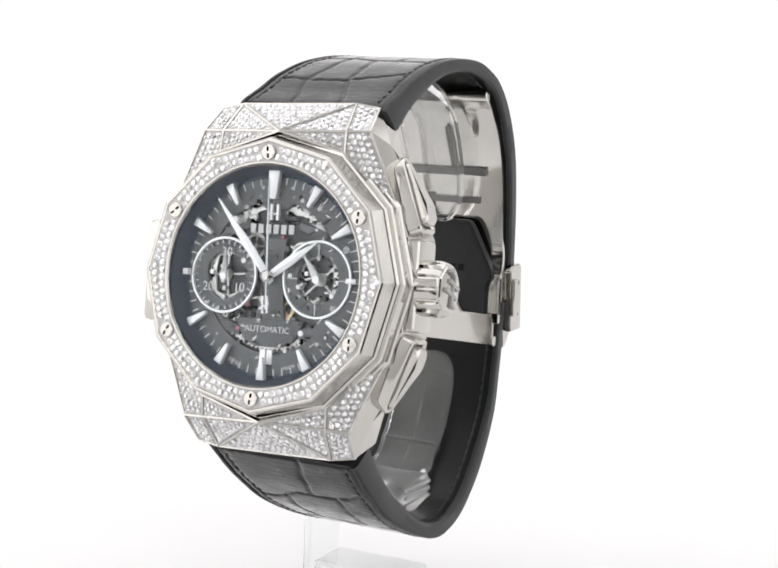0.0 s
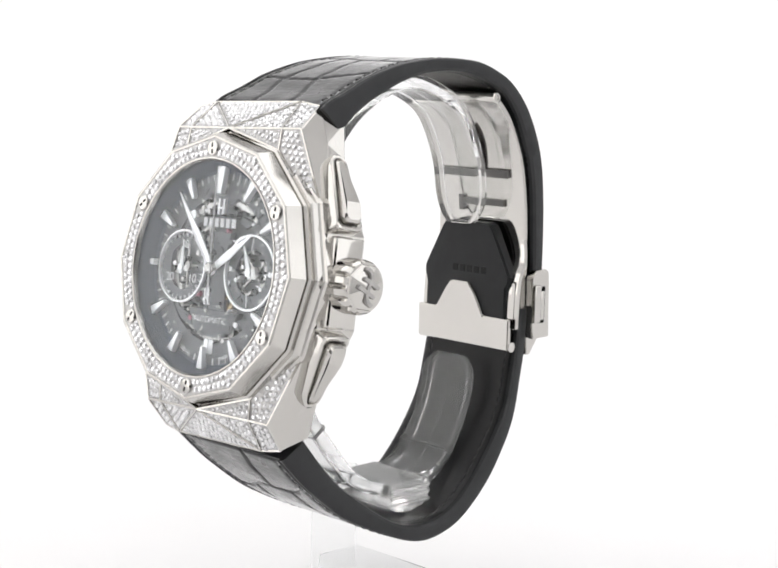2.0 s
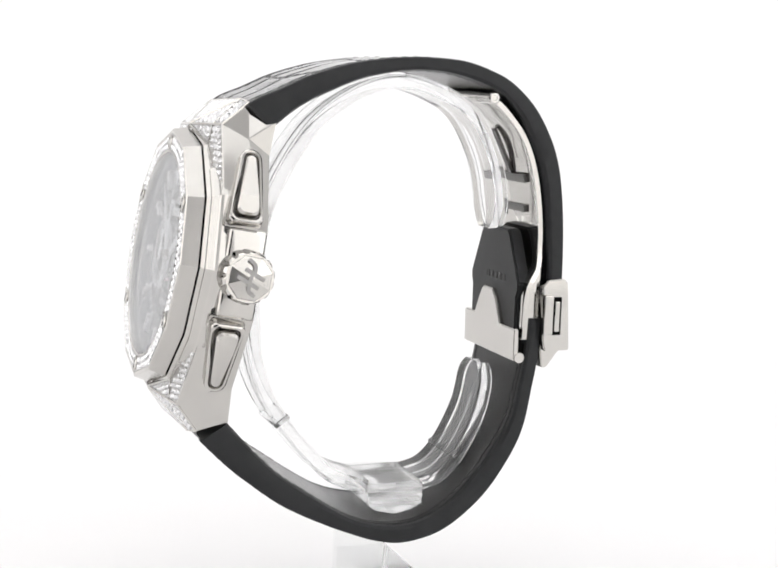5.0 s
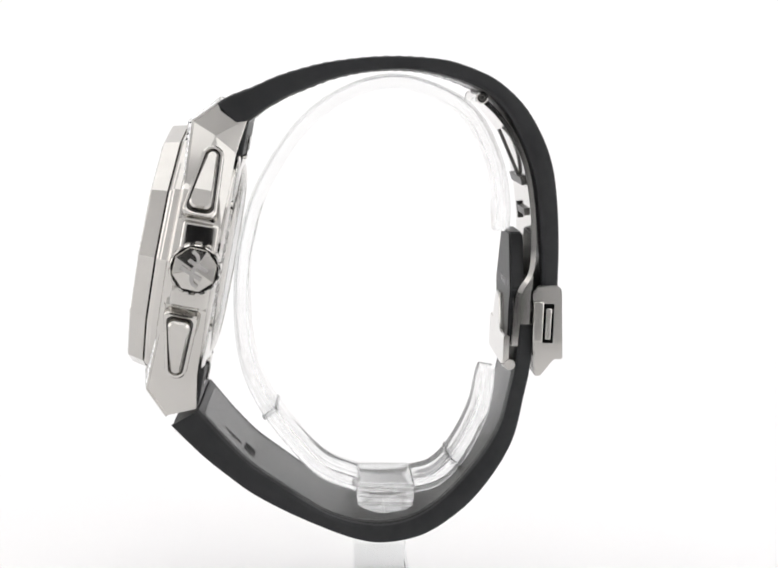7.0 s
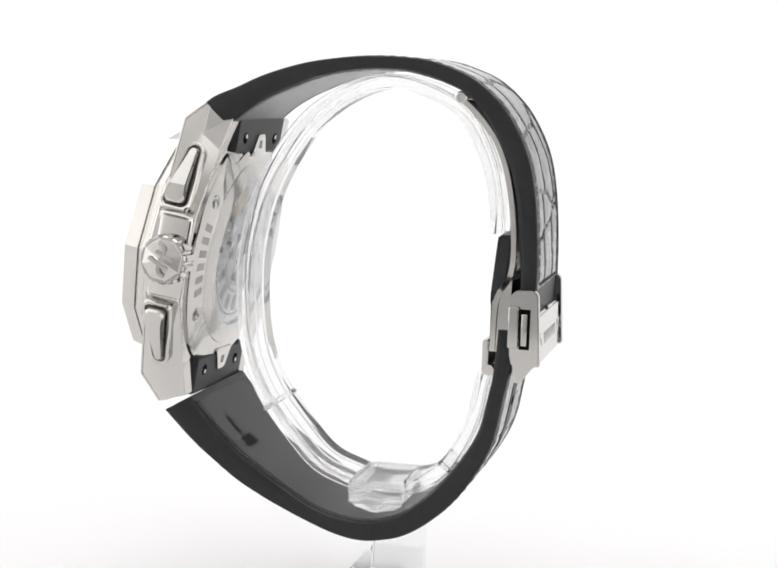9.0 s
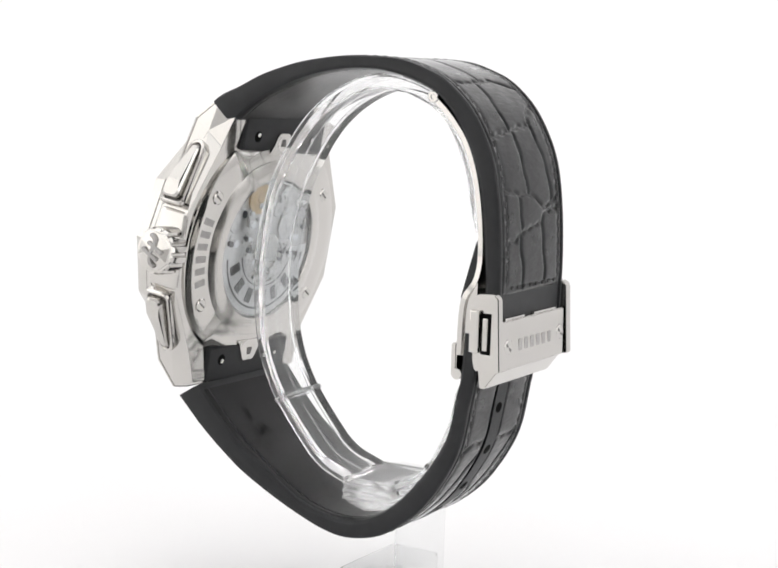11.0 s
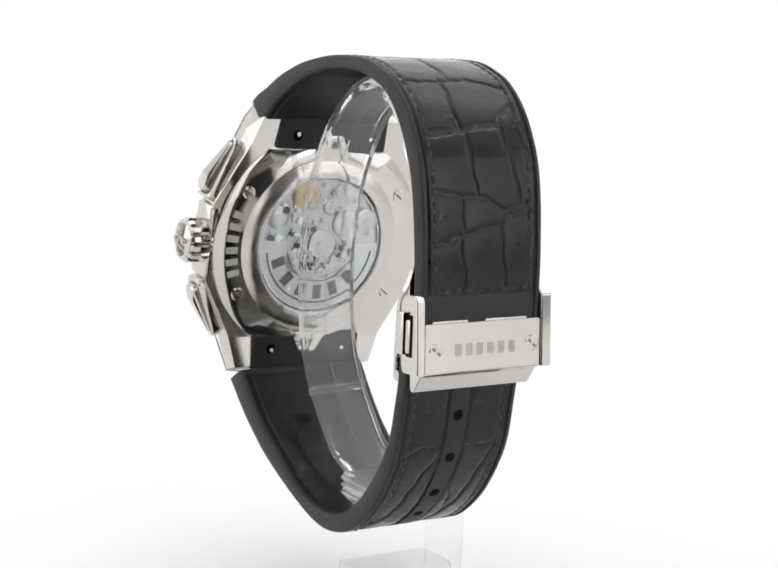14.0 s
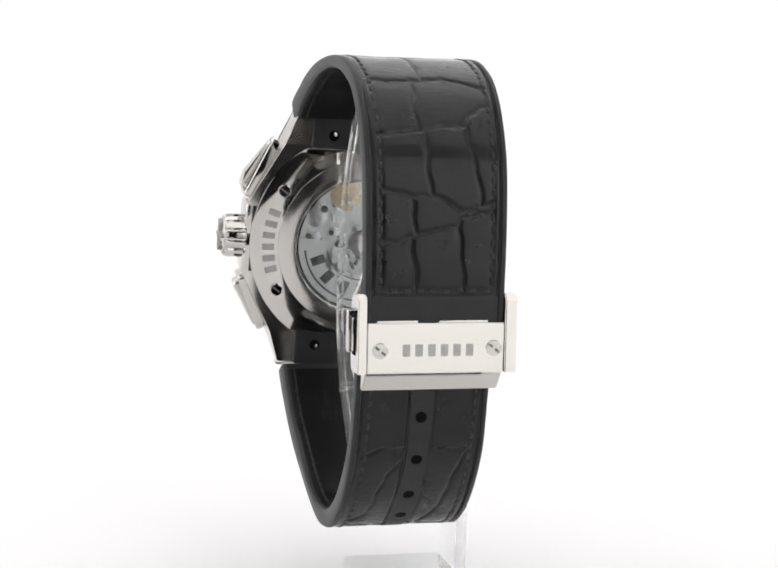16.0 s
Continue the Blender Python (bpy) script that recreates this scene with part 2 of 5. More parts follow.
def pave_facet(stones, poly, r=0.5):
    """Fills a flat facet with stones in staggered rows."""
    pts = [Vector(p) for p in poly]
    n = (pts[1] - pts[0]).cross(pts[2] - pts[0]).normalized()
    if n.z < 0:
        n = -n
    e1 = max(((pts[(i + 1) % len(pts)] - pts[i]) for i in range(len(pts))), key=lambda d: d.length).normalized()
    e2 = n.cross(e1)
    o = sum(pts, Vector()) / len(pts)
    flat = [((p - o).dot(e1), (p - o).dot(e2)) for p in pts]
    step = 2.06 * r
    laid = []
    for j in range(-30, 31):
        for i in range(-30, 31):
            x = (i + 0.5 * (j % 2)) * step + random.uniform(-0.05, 0.05)
            y = j * step * 0.87 + random.uniform(-0.05, 0.05)
            d = inside((x, y), flat)
            if d > 0.34:
                laid.append((x, y, min(r * random.uniform(0.94, 1.06), d - 0.13)))
    # small stones fill what is left along the edges
    lo_x, hi_x = min(p[0] for p in flat), max(p[0] for p in flat)
    lo_y, hi_y = min(p[1] for p in flat), max(p[1] for p in flat)
    for _ in range(700):
        x, y = random.uniform(lo_x, hi_x), random.uniform(lo_y, hi_y)
        d = inside((x, y), flat)
        if d < 0.3:
            continue
        room = min((math.hypot(x - u, y - v) - q for u, v, q in laid), default=1.0)
        if room > 0.17:
            laid.append((x, y, min(room * 1.05, d - 0.13, r * 0.85)))
    for x, y, q in laid:
        stones.add(o + e1 * x + e2 * y + n * 0.03, n, q)


def rails(bm, edges, w=0.14):
    """Thin raised ridges along facet edges."""
    for a, b in edges:
        a, b = Vector(a), Vector(b)
        q = (b - a).to_track_quat("Z", "Y").to_matrix().to_4x4()
        mid = Matrix.Translation((a + b) / 2 + Vector((0, 0, 0.05)))
        L = (b - a).length
        box(bm, -w, w, -w, w, -L / 2, L / 2, m=mid @ q)


# --- the case, in the head's own space: x to three o'clock, y to twelve, z out of the dial
def make_case():
    A, B, C = (0, 21.9, -2.7), (10.8, 22.1, -4.0), (10.9, 18.8, -3.7)
    T, O, P = (10.0, 26.8, -8.0), (13.9, 26.2, -8.3), (14.5, 22.2, -4.5)
    K, S, I = (16.1, 20.6, -8.6), (14.7, 24.1, -13.0), (16.4, 18.4, -12.3)
    E, G = (21.4, 7.0, -5.6), (22.6, 7.0, -12.2)
    D1, D2 = (10.6, 18.3, -6.2), (20.4, 6.8, -6.9)     # foot of the recess round the bezel
    bm = bmesh.new()
    ridge = []
    stones = Stones()
    for su in (1, -1):
        for sv in (1, -1):
            f = lambda p: (p[0] * su, p[1] * sv, p[2])
            tri = [(A, T, B), (A, B, C), (B, T, O, P), (C, B, P, E),
                   (P, O, K), (O, S, K), (K, S, I), (P, K, E), (K, I, G, E)]
            for k, poly in enumerate(tri):
                bm.faces.new([bm.verts.new(f(p)) for p in poly]).material_index = int(k < 4)
            for poly in ((A, C, D1, (0, 21.4, -6.2)), (C, E, D2, D1)):
                bm.faces.new([bm.verts.new(f(p)) for p in poly])
            for poly in tri[:4]:
                pave_facet(stones, [f(p) for p in poly], 0.43 if poly[2] == C else 0.50)
            ridge += [(f(a), f(b)) for a, b in ((A, T), (A, B), (A, C), (B, C), (B, T), (B, P), (C, E), (T, O), (P, O), (P, E))]
        # side of the middle case, between the two lug facets
        s = lambda p: (p[0] * su, p[1], p[2])
        mid = [E, (E[0], -E[1], E[2]), (G[0], -G[1], G[2]), G]
        bm.faces.new([bm.verts.new(s(p)) for p in mid])
        bm.faces.new([bm.verts.new(s(p)) for p in (E, (E[0], -E[1], E[2]), (D2[0], -D2[1], D2[2]), D2)])
    for sv in (1, -1):
        f = lambda p: (p[0], p[1] * sv, p[2])
        m = lambda p: (-p[0], p[1] * sv, p[2])
        bm.faces.new([bm.verts.new(p) for p in (f(A), f(T), m(T))]).material_index = 1
        pave_facet(stones, [f(A), f(T), m(T)], 0.50)
        ridge += [(f(T), m(T))]
        bm.faces.new([bm.verts.new(p) for p in (f(T), f(O), f(S), m(S), m(O), m(T))])
    ring = [S, I, G, (G[0], -G[1], G[2]), (I[0], -I[1], I[2]), (S[0], -S[1], S[2])]
    loop = ring + [(-x, y, z) for x, y, z in ring[::-1]]
    bm.faces.new([bm.verts.new(p) for p in loop])
    floor = [(0, 21.4, -6.2), D1, D2, (D2[0], -D2[1], D2[2]), (D1[0], -D1[1], D1[2]), (0, -21.4, -6.2)]
    floor = [(x, y, -6.5) for x, y, z in floor + [(-x, y, z) for x, y, z in floor[4:0:-1]]]
    bm.faces.new([bm.verts.new(p) for p in floor])
    bmesh.ops.remove_doubles(bm, verts=bm.verts[:], dist=0.02)
    bmesh.ops.recalc_face_normals(bm, faces=bm.faces[:])
    bmesh.ops.bevel(bm, geom=[e for e in bm.edges if len(e.link_faces) == 2], offset=0.1, segments=2, profile=0.5, affect="EDGES")
    case = part("case", bm, STEEL, watch, "faceted polished steel case", HEAD, smooth=False)
    case.data.materials.append(PAVE)
    done = set()
    for a, b in ridge:
        key = tuple(sorted((a, b)))
        if key not in done:
            done.add(key)
            bm = bmesh.new()
            rails(bm, [(a, b)])
            part("facet_ridge", bm, STEEL, case)
    raw_part("pave", stones.v, stones.f, STONE, case, "paved white stones on the case facets", "stuff")

    # crown guard block and grooves on the crown side
    bm = bmesh.new()
    box(bm, 20.2, 22.95, -6.9, 6.9, -12.25, -6.2, 0.7, 3)
    part("crown_guard", bm, STEEL, case)
    bm = bmesh.new()
    box(bm, -24.6, -20.2, -8.0, 8.0, -9.6, -5.2, 1.0, 3)
    part("side_block", bm, STEEL, case, "polished block on the side away from the crown")
    return case


case = make_case()


def make_bezel():
    def poly(r, n=120):
        """Twelve-sided outline with vertices at the hours, sampled at n angles."""
        out = []
        for i in range(n):
            a = 2 * math.pi * i / n
            k = (a % (math.pi / 6)) - math.pi / 12
            out.append((r * math.cos(math.pi / 12) / math.cos(k) * math.cos(a), r * math.cos(math.pi / 12) / math.cos(k) * math.sin(a)))
        return out
    bm = bmesh.new()
    n = 120
    rings = [(poly(20.8), -2.85), (poly(21.2), -2.65), (poly(20.62), -0.14), (poly(20.35), 0.0), (poly(20.05), 0.0), (poly(19.95), -0.12),
             (circle(17.0, n), -0.12), (circle(16.95, n), 0.05), (circle(16.75, n), 0.05), (circle(16.5, n), -0.25), (circle(16.5, n), -2.85)]
    vs = [[bm.verts.new((x, y, h)) for x, y in o] for o, h in rings]
    for a, b in zip(vs, vs[1:] + vs[:1]):
        for i in range(n):
            bm.faces.new((a[i], a[(i + 1) % n], b[(i + 1) % n], b[i]))
    for i in range(n):
        bm.faces.ensure_lookup_table()
        bm.faces[5 * n + i].material_index = 1
    bezel = part("bezel", bm, SATIN, watch, "twelve-sided steel bezel set with two rows of stones", HEAD, smooth=False)
    bezel.data.materials.append(PAVE)
    bm = bmesh.new()
    vs = [[bm.verts.new((x, y, h)) for x, y in o] for o, h in ((poly(21.95), -6.45), (poly(21.6), -3.3), (poly(21.3), -2.98), (poly(20.2), -2.98), (poly(20.2), -6.45))]
    for a, b in zip(vs, vs[1:] + vs[:1]):
        for i in range(n):
            bm.faces.new((a[i], a[(i + 1) % n], b[(i + 1) % n], b[i]))
    part("case_ring", bm, STEEL, watch, "polished twelve-sided ring under the bezel", HEAD, smooth=False)

    # stepped collar between the ring and the crown
    bm = bmesh.new()
    chain = []
    for a in (-45, -30, 0, 30, 45):
        k = 1.0 if a % 30 == 0 else math.cos(math.pi / 12)
        c, d = math.cos(math.radians(a)) * k, math.sin(math.radians(a)) * k
        chain.append([bm.verts.new((q * c, q * d, h)) for q, h in ((21.0, -3.5), (22.1, -3.6), (22.35, -3.85), (22.5, -4.7), (22.8, -4.9), (23.0, -5.3), (23.05, -8.8), (21.0, -8.8))])
    for p, q in zip(chain, chain[1:]):
        for i in range(8):
            bm.faces.new((p[i], p[(i + 1) % 8], q[(i + 1) % 8], q[i]))
    bm.faces.new(chain[0])
    bm.faces.new(chain[-1][::-1])
    part("case_collar", bm, STEEL, watch, "polished stepped collar beside the crown", HEAD, smooth=False)

    # six screws, each with black bars painted as the shade of its slot
    screws = [math.radians(a) for a in (90, 30, -30, -90, -150, 150)]
    for k, a in enumerate(screws):
        at = Matrix.Translation((18.35 * MM * math.cos(a), 18.35 * MM * math.sin(a), 0))
        bm = bmesh.new()
        lathe(bm, [(1.18, -0.3), (1.18, 0.10), (1.05, 0.22), (0.0001, 0.24)], 28)
        sc = part("screw", bm, STEEL, bezel, m=at, smooth=False)
        bm = bmesh.new()
        tilt = Matrix.Rotation(math.radians((97, 84, 90, 80, 60, 40)[k]), 4, "Z")
        for x0, x1 in ((-0.85, -0.18), (0.18, 0.85)):
            box(bm, x0, x1, -0.16, 0.16, 0.1, 0.262, m=tilt)
        part("slot_shade", bm, SHADOW, sc)

    # stones of the bezel
    shapes = []
    for r in (0.545, 0.52, 0.46):
        v, f = stone_mesh(r)
        me = bpy.data.meshes.new("diamond")
        me.from_pydata([(x * MM, y * MM, z * MM) for x, y, z in v], [], f)
        me.materials.append(STONE)
        shapes.append(me)
    spots = []
    for i in range(102):
        a = 2 * math.pi * i / 102
        spots.append((17.65, a, 0))
    for i in range(106):
        a = 2 * math.pi * (i + 0.5) / 106
        k = (a % (math.pi / 6)) - math.pi / 12
        apo = 20.0 * math.cos(math.pi / 12) / math.cos(k)
        spots.append((17.65 + (apo - 17.65) * 0.60, a, 1 if apo < 19.5 else 0))
    for h in range(12):
        spots.append((19.55, h * math.pi / 6, 2))
    for r, a, s in spots:
        x, y = r * math.cos(a), r * math.sin(a)
        if any(math.hypot(x - 18.35 * math.cos(b), y - 18.35 * math.sin(b)) < 1.62 for b in screws):
            continue
        ob = new("diamond", shapes[s])
        ob.parent = bezel
        ob.matrix_basis = pose(x * MM, y * MM, -0.00006, random.uniform(-11, 11), random.uniform(-11, 11), random.uniform(0, 90))
    return bezel


bezel = make_bezel()


# --- dial and pointers
def make_dial():
    bm = bmesh.new()
    lathe(bm, [(16.45, -5.6), (16.45, -4.7), (0.0001, -4.7)], 96)
    dial = part("dial", bm, PLATE, watch, "dark grey skeleton chronograph dial", HEAD)
    bm = bmesh.new()
    lathe(bm, [(16.46, -0.8), (16.2, -1.3), (15.35, -3.2), (14.9, -3.4), (14.9, -4.0), (16.46, -4.0)], 120, closed=True)
    part("chapter_ring", bm, RING, dial, "blue-grey sloping minute ring", smooth=False)
    ticks = bmesh.new()
    for i in range(60):
        if i % 5 == 0:
            continue
        a = math.radians(90 - 6 * i)
        m = Matrix.Rotation(a, 4, "Z") @ Matrix.Translation((14.5, 0, -3.42))
        box(ticks, -0.62, 0.62, -0.085, 0.085, -0.06, 0.06, m=m)
    part("minute_track", ticks, WHITE, dial, "white minute marks")
    for i in range(12):
        a = math.radians(90 - 30 * i)
        r0, r1, w0, w1 = (11.6, 15.9, 0.55, 1.0) if i == 0 else (12.2, 15.6, 0.28, 0.72)
        if i == 3:
            r0, r1, w0, w1 = 13.4, 15.2, 0.4, 0.4
        if i == 9:
            r0, r1, w0, w1 = 14.2, 15.2, 0.5, 0.5
        bm = bmesh.new()
        prism(bm, [(r0, -w0), (r1, -w1), (r1, w1), (r0, w0)], -2.9, -2.0, bevel=0.14)
        bmesh.ops.transform(bm, matrix=Matrix.Rotation(a, 4, "Z"), verts=bm.verts[:])
        part("hour_index", bm, LUME, dial, "white applied hour index")

    # bridges of the skeleton plate
    for outline, h in (([(-4.2, 14.0), (-3.4, 15.2), (3.4, 15.2), (4.2, 14.0), (3.4, 11.6), (2.0, 10.2), (-2.0, 10.2), (-3.4, 11.6)], -3.7),
                       ([(-6.0, -6.4), (6.0, -6.4), (4.4, -9.6), (2.2, -10.6), (-2.2, -10.6), (-4.4, -9.6)], -3.6),
                       ([(-2.2, 5.8), (2.2, 5.8), (1.3, 1.5), (2.6, -6.6), (-2.6, -6.6), (-1.3, 1.5)], -3.75),
                       ([(4.2, 8.4), (8.6, 7.2), (12.6, 3.0), (11.8, 2.2), (7.6, 6.2), (4.0, 7.2)], -3.7),
                       ([(-4.2, 8.4), (-8.6, 7.2), (-12.6, 3.0), (-11.8, 2.2), (-7.6, 6.2), (-4.0, 7.2)], -3.7),
                       ([(5.2, -9.2), (9.4, -8.2), (12.6, -3.4), (11.6, -2.8), (8.6, -6.6), (5.0, -7.8)], -3.7),
                       ([(-5.2, -9.2), (-9.4, -8.2), (-12.6, -3.4), (-11.6, -2.8), (-8.6, -6.6), (-5.0, -7.8)], -3.7)):
        bm = bmesh.new()
        prism(bm, outline, -4.7, h, bevel=0.12)
        part("bridge", bm, DIAL, dial, "matt grey bridge of the open dial")
    bm = bmesh.new()
    ring_prism(bm, circle(15.0, 96), circle(11.5, 96), -4.6, -3.48)
    part("date_disc", bm, DIAL, dial)
    # wheels with teeth
    for cx, cy, r, teeth, mat in ((8.2, 0, 4.6, 44, GEAR), (-8.2, 0, 4.3, 40, GEAR), (3.6, 11.2, 1.9, 20, GEAR), (6.6, 9.6, 1.6, 18, GEAR),
                                  (1.8, -4.4, 2.3, 26, BRASS), (-5.4, 9.4, 1.8, 20, GEAR), (6.2, -11.0, 1.7, 20, GEAR), (-8.8, -9.2, 2.2, 26, GEAR),
                                  (-3.6, 4.6, 2.0, 22, GEAR), (10.0, 7.6, 1.5, 16, BRASS), (-11.0, 6.2, 1.4, 16, GEAR), (4.4, 4.0, 1.5, 16, GEAR)):
        bm = bmesh.new()
        outer = [(cx + (r if i % 2 else r * 0.93) * math.cos(math.pi * i / teeth), cy + (r if i % 2 else r * 0.93) * math.sin(math.pi * i / teeth)) for i in range(2 * teeth)]
        inner = [(cx + r * 0.74 * math.cos(math.pi * i / teeth), cy + r * 0.74 * math.sin(math.pi * i / teeth)) for i in range(2 * teeth)]
        ring_prism(bm, outer, inner, -4.4, -4.15)
        for k in range(2):
            box(bm, -r * 0.8, r * 0.8, -0.14, 0.14, -4.38, -4.18, m=Matrix.Translation((cx, cy, 0)) @ Matrix.Rotation(0.4 + cx + k * math.pi / 2, 4, "Z"))
        prism(bm, circle(r * 0.22, 14, cx, cy), -4.4, -3.9)
        part("wheel", bm, mat, dial)
    for x, y, r, mat in ((-2.6, 13.4, 0.42, LUME), (2.6, 13.4, 0.42, LUME), (-2.9, 12.1, 0.25, LUME), (2.9, 12.1, 0.25, LUME), (1.4, 6.0, 0.3, RUBY),
                         (-4.2, -4.2, 0.45, RUBY), (-5.4, -8.1, 0.4, RUBY), (5.6, -8.2, 0.45, LUME), (12.4, 4.6, 0.7, LUME), (-7.4, 8.2, 0.8, LUME),
                         (8.6, -9.6, 0.4, LUME), (10.4, -7.6, 0.35, LUME), (3.4, -10.0, 0.3, SHADOW), (-9.4, -5.4, 0.4, GEAR), (4.8, -2.8, 0.4, GEAR),
                         (-5.2, 2.2, 0.5, GEAR), (10.9, -4.2, 0.6, GEAR), (7.8, 11.0, 0.5, GEAR), (-3.8, 8.8, 0.5, GEAR)):
        bm = bmesh.new()
        lathe(bm, [(r, -4.2), (r, -3.55), (r * 0.8, -3.48), (0.0001, -3.48)], 16, Matrix.Translation((x, y, 0)))
        part("jewel" if mat is RUBY else "screw", bm, mat, dial)

    # toothed date ring and the small works between the bridges
    bm = bmesh.new()
    ring_prism(bm, [((11.25 if i % 2 else 10.8) * math.cos(i * math.pi / 90), (11.25 if i % 2 else 10.8) * math.sin(i * math.pi / 90)) for i in range(180)],
               [(10.3 * math.cos(i * math.pi / 90), 10.3 * math.sin(i * math.pi / 90)) for i in range(180)], -4.5, -4.1)
    part("toothed_ring", bm, GEAR, dial, "toothed steel ring under the open dial")
    rnd = random.Random(11)
    for k in range(300):
        a, rad = rnd.uniform(0, 2 * math.pi), 13.2 * math.sqrt(rnd.uniform(0.03, 1))
        x, y = rad * math.cos(a), rad * math.sin(a)
        if abs(x) < 3.6 and 5.8 < y < 8.2 or abs(x) < 4.2 and -9.2 < y < -6.8 or any(math.hypot(x - u, y - v) < 1.7 for u, v in ((-8.0, 3.3), (-11.0, -2.1), (-5.4, -2.0))):
            continue
        # SHADOW pieces are solid black, in place of shaded openings
        mat = rnd.choice((GEAR, PLATE, DIAL, SHADOW, DIAL, GEAR, PLATE, SHADOW, GEAR, LUME, PLATE))
        bm = bmesh.new()
        w, l, top = rnd.uniform(0.1, 0.34), rnd.uniform(0.3, 1.5), rnd.uniform(-3.75, -3.3)
        m = Matrix.Translation((x, y, 0)) @ Matrix.Rotation(rnd.uniform(0, 3.1), 4, "Z")
        if rnd.random() < 0.3:
            lathe(bm, [(w + 0.1, -4.6), (w + 0.1, top), (w * 0.5, top + 0.05), (0.0001, top + 0.05)], 12, m)
        else:
            prism(bm, [(-l / 2, -w / 2), (l * 0.2, -w * 0.8), (l / 2, 0), (l * 0.1, w * 0.7), (-l / 2, w / 2)], -4.6, top, m, 0.04)
        part("works_piece", bm, mat, dial)

    # counters at nine and three
    for cx, cy in ((-8.3, -0.15), (8.0, -0.05)):
        bm = bmesh.new()
        ring_prism(bm, circle(5.85, 72, cx, cy), circle(5.5, 72, cx, cy), -3.5, -3.02)
        sub = part("counter_ring", bm, LUME, dial, "white ring of a small counter")
        bm = bmesh.new()
        for k in range(30 if cx < 0 else 4):
            a = 2 * math.pi * k / (30 if cx < 0 else 4)
            L = 0.55 if cx < 0 else 2.0
            box(bm, -L / 2, L / 2, -0.06, 0.06, -3.3, -3.08, m=Matrix.Translation((cx, cy, 0)) @ Matrix.Rotation(a, 4, "Z") @ Matrix.Translation((5.3 - L / 2, 0, 0)))
        part("counter_marks", bm, WHITE, sub)
        bm = bmesh.new()
        ring_prism(bm, circle(5.5, 48, cx, cy), circle(3.6, 48, cx, cy), -3.95, -3.5)
        part("counter_plate", bm, DIAL, sub)

    # printing
    for text, x, y, size in (("30", -8.0, 2.7, 2.0), ("20", -11.0, -2.7, 2.0), ("10", -5.4, -2.6, 2.0), ("AUTOMATIC", 0.1, -8.4, 1.35),
                             ("SWISS", -5.4, -13.4, 0.8), ("MADE", 4.4, -13.6, 0.8)):
        cu = bpy.data.curves.new("printing", "FONT")
        cu.body, cu.size, cu.align_x, cu.extrude = text, size * MM, "CENTER", 0.00003
        tmp = bpy.data.objects.new("printing", cu)
        scene.collection.objects.link(tmp)
        me = bpy.data.meshes.new_from_object(tmp.evaluated_get(bpy.context.evaluated_depsgraph_get()))
        bpy.data.objects.remove(tmp)
        me.materials.append(WHITE)
        ob = new("printing", me)
        ob.parent = dial
        ob.matrix_basis = pose(x * MM, y * MM, -0.0031, 0, 0, {"SWISS": -22, "MADE": 18}.get(text, 0))
        tagged(ob, "white printed characters")
    for i in range(6):
        x = -3.65 + i * 1.34
        bm = bmesh.new()
        box(bm, x - 0.42, x + 0.42, 6.45, 7.85, -3.3, -3.1)
        part("maker_mark", bm, WHITE, dial, "white bar in place of a letter")
    bm = bmesh.new()
    for x in (-0.55, 0.55):
        box(bm, x - 0.2, x + 0.2, 8.5, 10.9, -3.4, -2.9)
    box(bm, -0.9, 0.9, 9.3, 9.6, -3.4, -2.9, m=Matrix.Rotation(0.0, 4, "Z"))
    part("emblem", bm, LUME, dial, "small white applied emblem")
    bm = bmesh.new()
    for x in (-0.55, 0.65):
        box(bm, x - 0.5, x + 0.5, -13.2, -11.0, -4.1, -3.3, 0.05)
    part("date_frame", bm, LUME, dial, "two white bars beside the date")

    # pointers
    def pointer(name, length, tail, w, z, angle, at=(0, 0), mat=LUME, tip=0.1, wide=0.35, label=""):
        bm = bmesh.new()
        out = [(-w * 0.8, -tail), (-w, 0), (-w * 1.25, length * wide), (-tip, length), (tip, length), (w * 1.25, length * wide), (w, 0), (w * 0.8, -tail)]
        lo = [bm.verts.new((x, y, -0.12)) for x, y in out]
        hi = [bm.verts.new((x * 0.94, y * 0.995, 0.0)) for x, y in out]
        sp = [bm.verts.new((0, -tail * 0.9, 0.16)), bm.verts.new((0, length * 0.96, 0.1))]
        n = len(out)
        bm.faces.new(lo[::-1])
        for i in range(n):
            bm.faces.new((lo[i], lo[(i + 1) % n], hi[(i + 1) % n], hi[i]))
        bm.faces.new((hi[0], hi[1], hi[2], hi[3], sp[1], sp[0]))
        bm.faces.new((hi[4], hi[5], hi[6], hi[7], sp[0], sp[1]))
        bm.faces.new((hi[3], hi[4], sp[1]))
        bm.faces.new((hi[7], hi[0], sp[0]))
        prism(bm, circle(max(w * 1.3, 0.5), 20), -0.14, 0.2)
        m = HEAD @ pose(at[0] * MM, at[1] * MM, z * MM, 0, 0, angle)
        return part(name, bm, mat, watch, label, m)
    pointer("hour_pointer", 9.8, 1.0, 0.62, -2.5, -55.5, label="faceted white hour pointer", wide=0.45)
    pointer("minute_pointer", 15.0, 1.2, 0.62, -2.15, 40.3, label="faceted white minute pointer", wide=0.42)
    pointer("chrono_pointer", 14.8, 5.0, 0.13, -1.85, 2.8, tip=0.06, label="thin white chronograph pointer at rest")
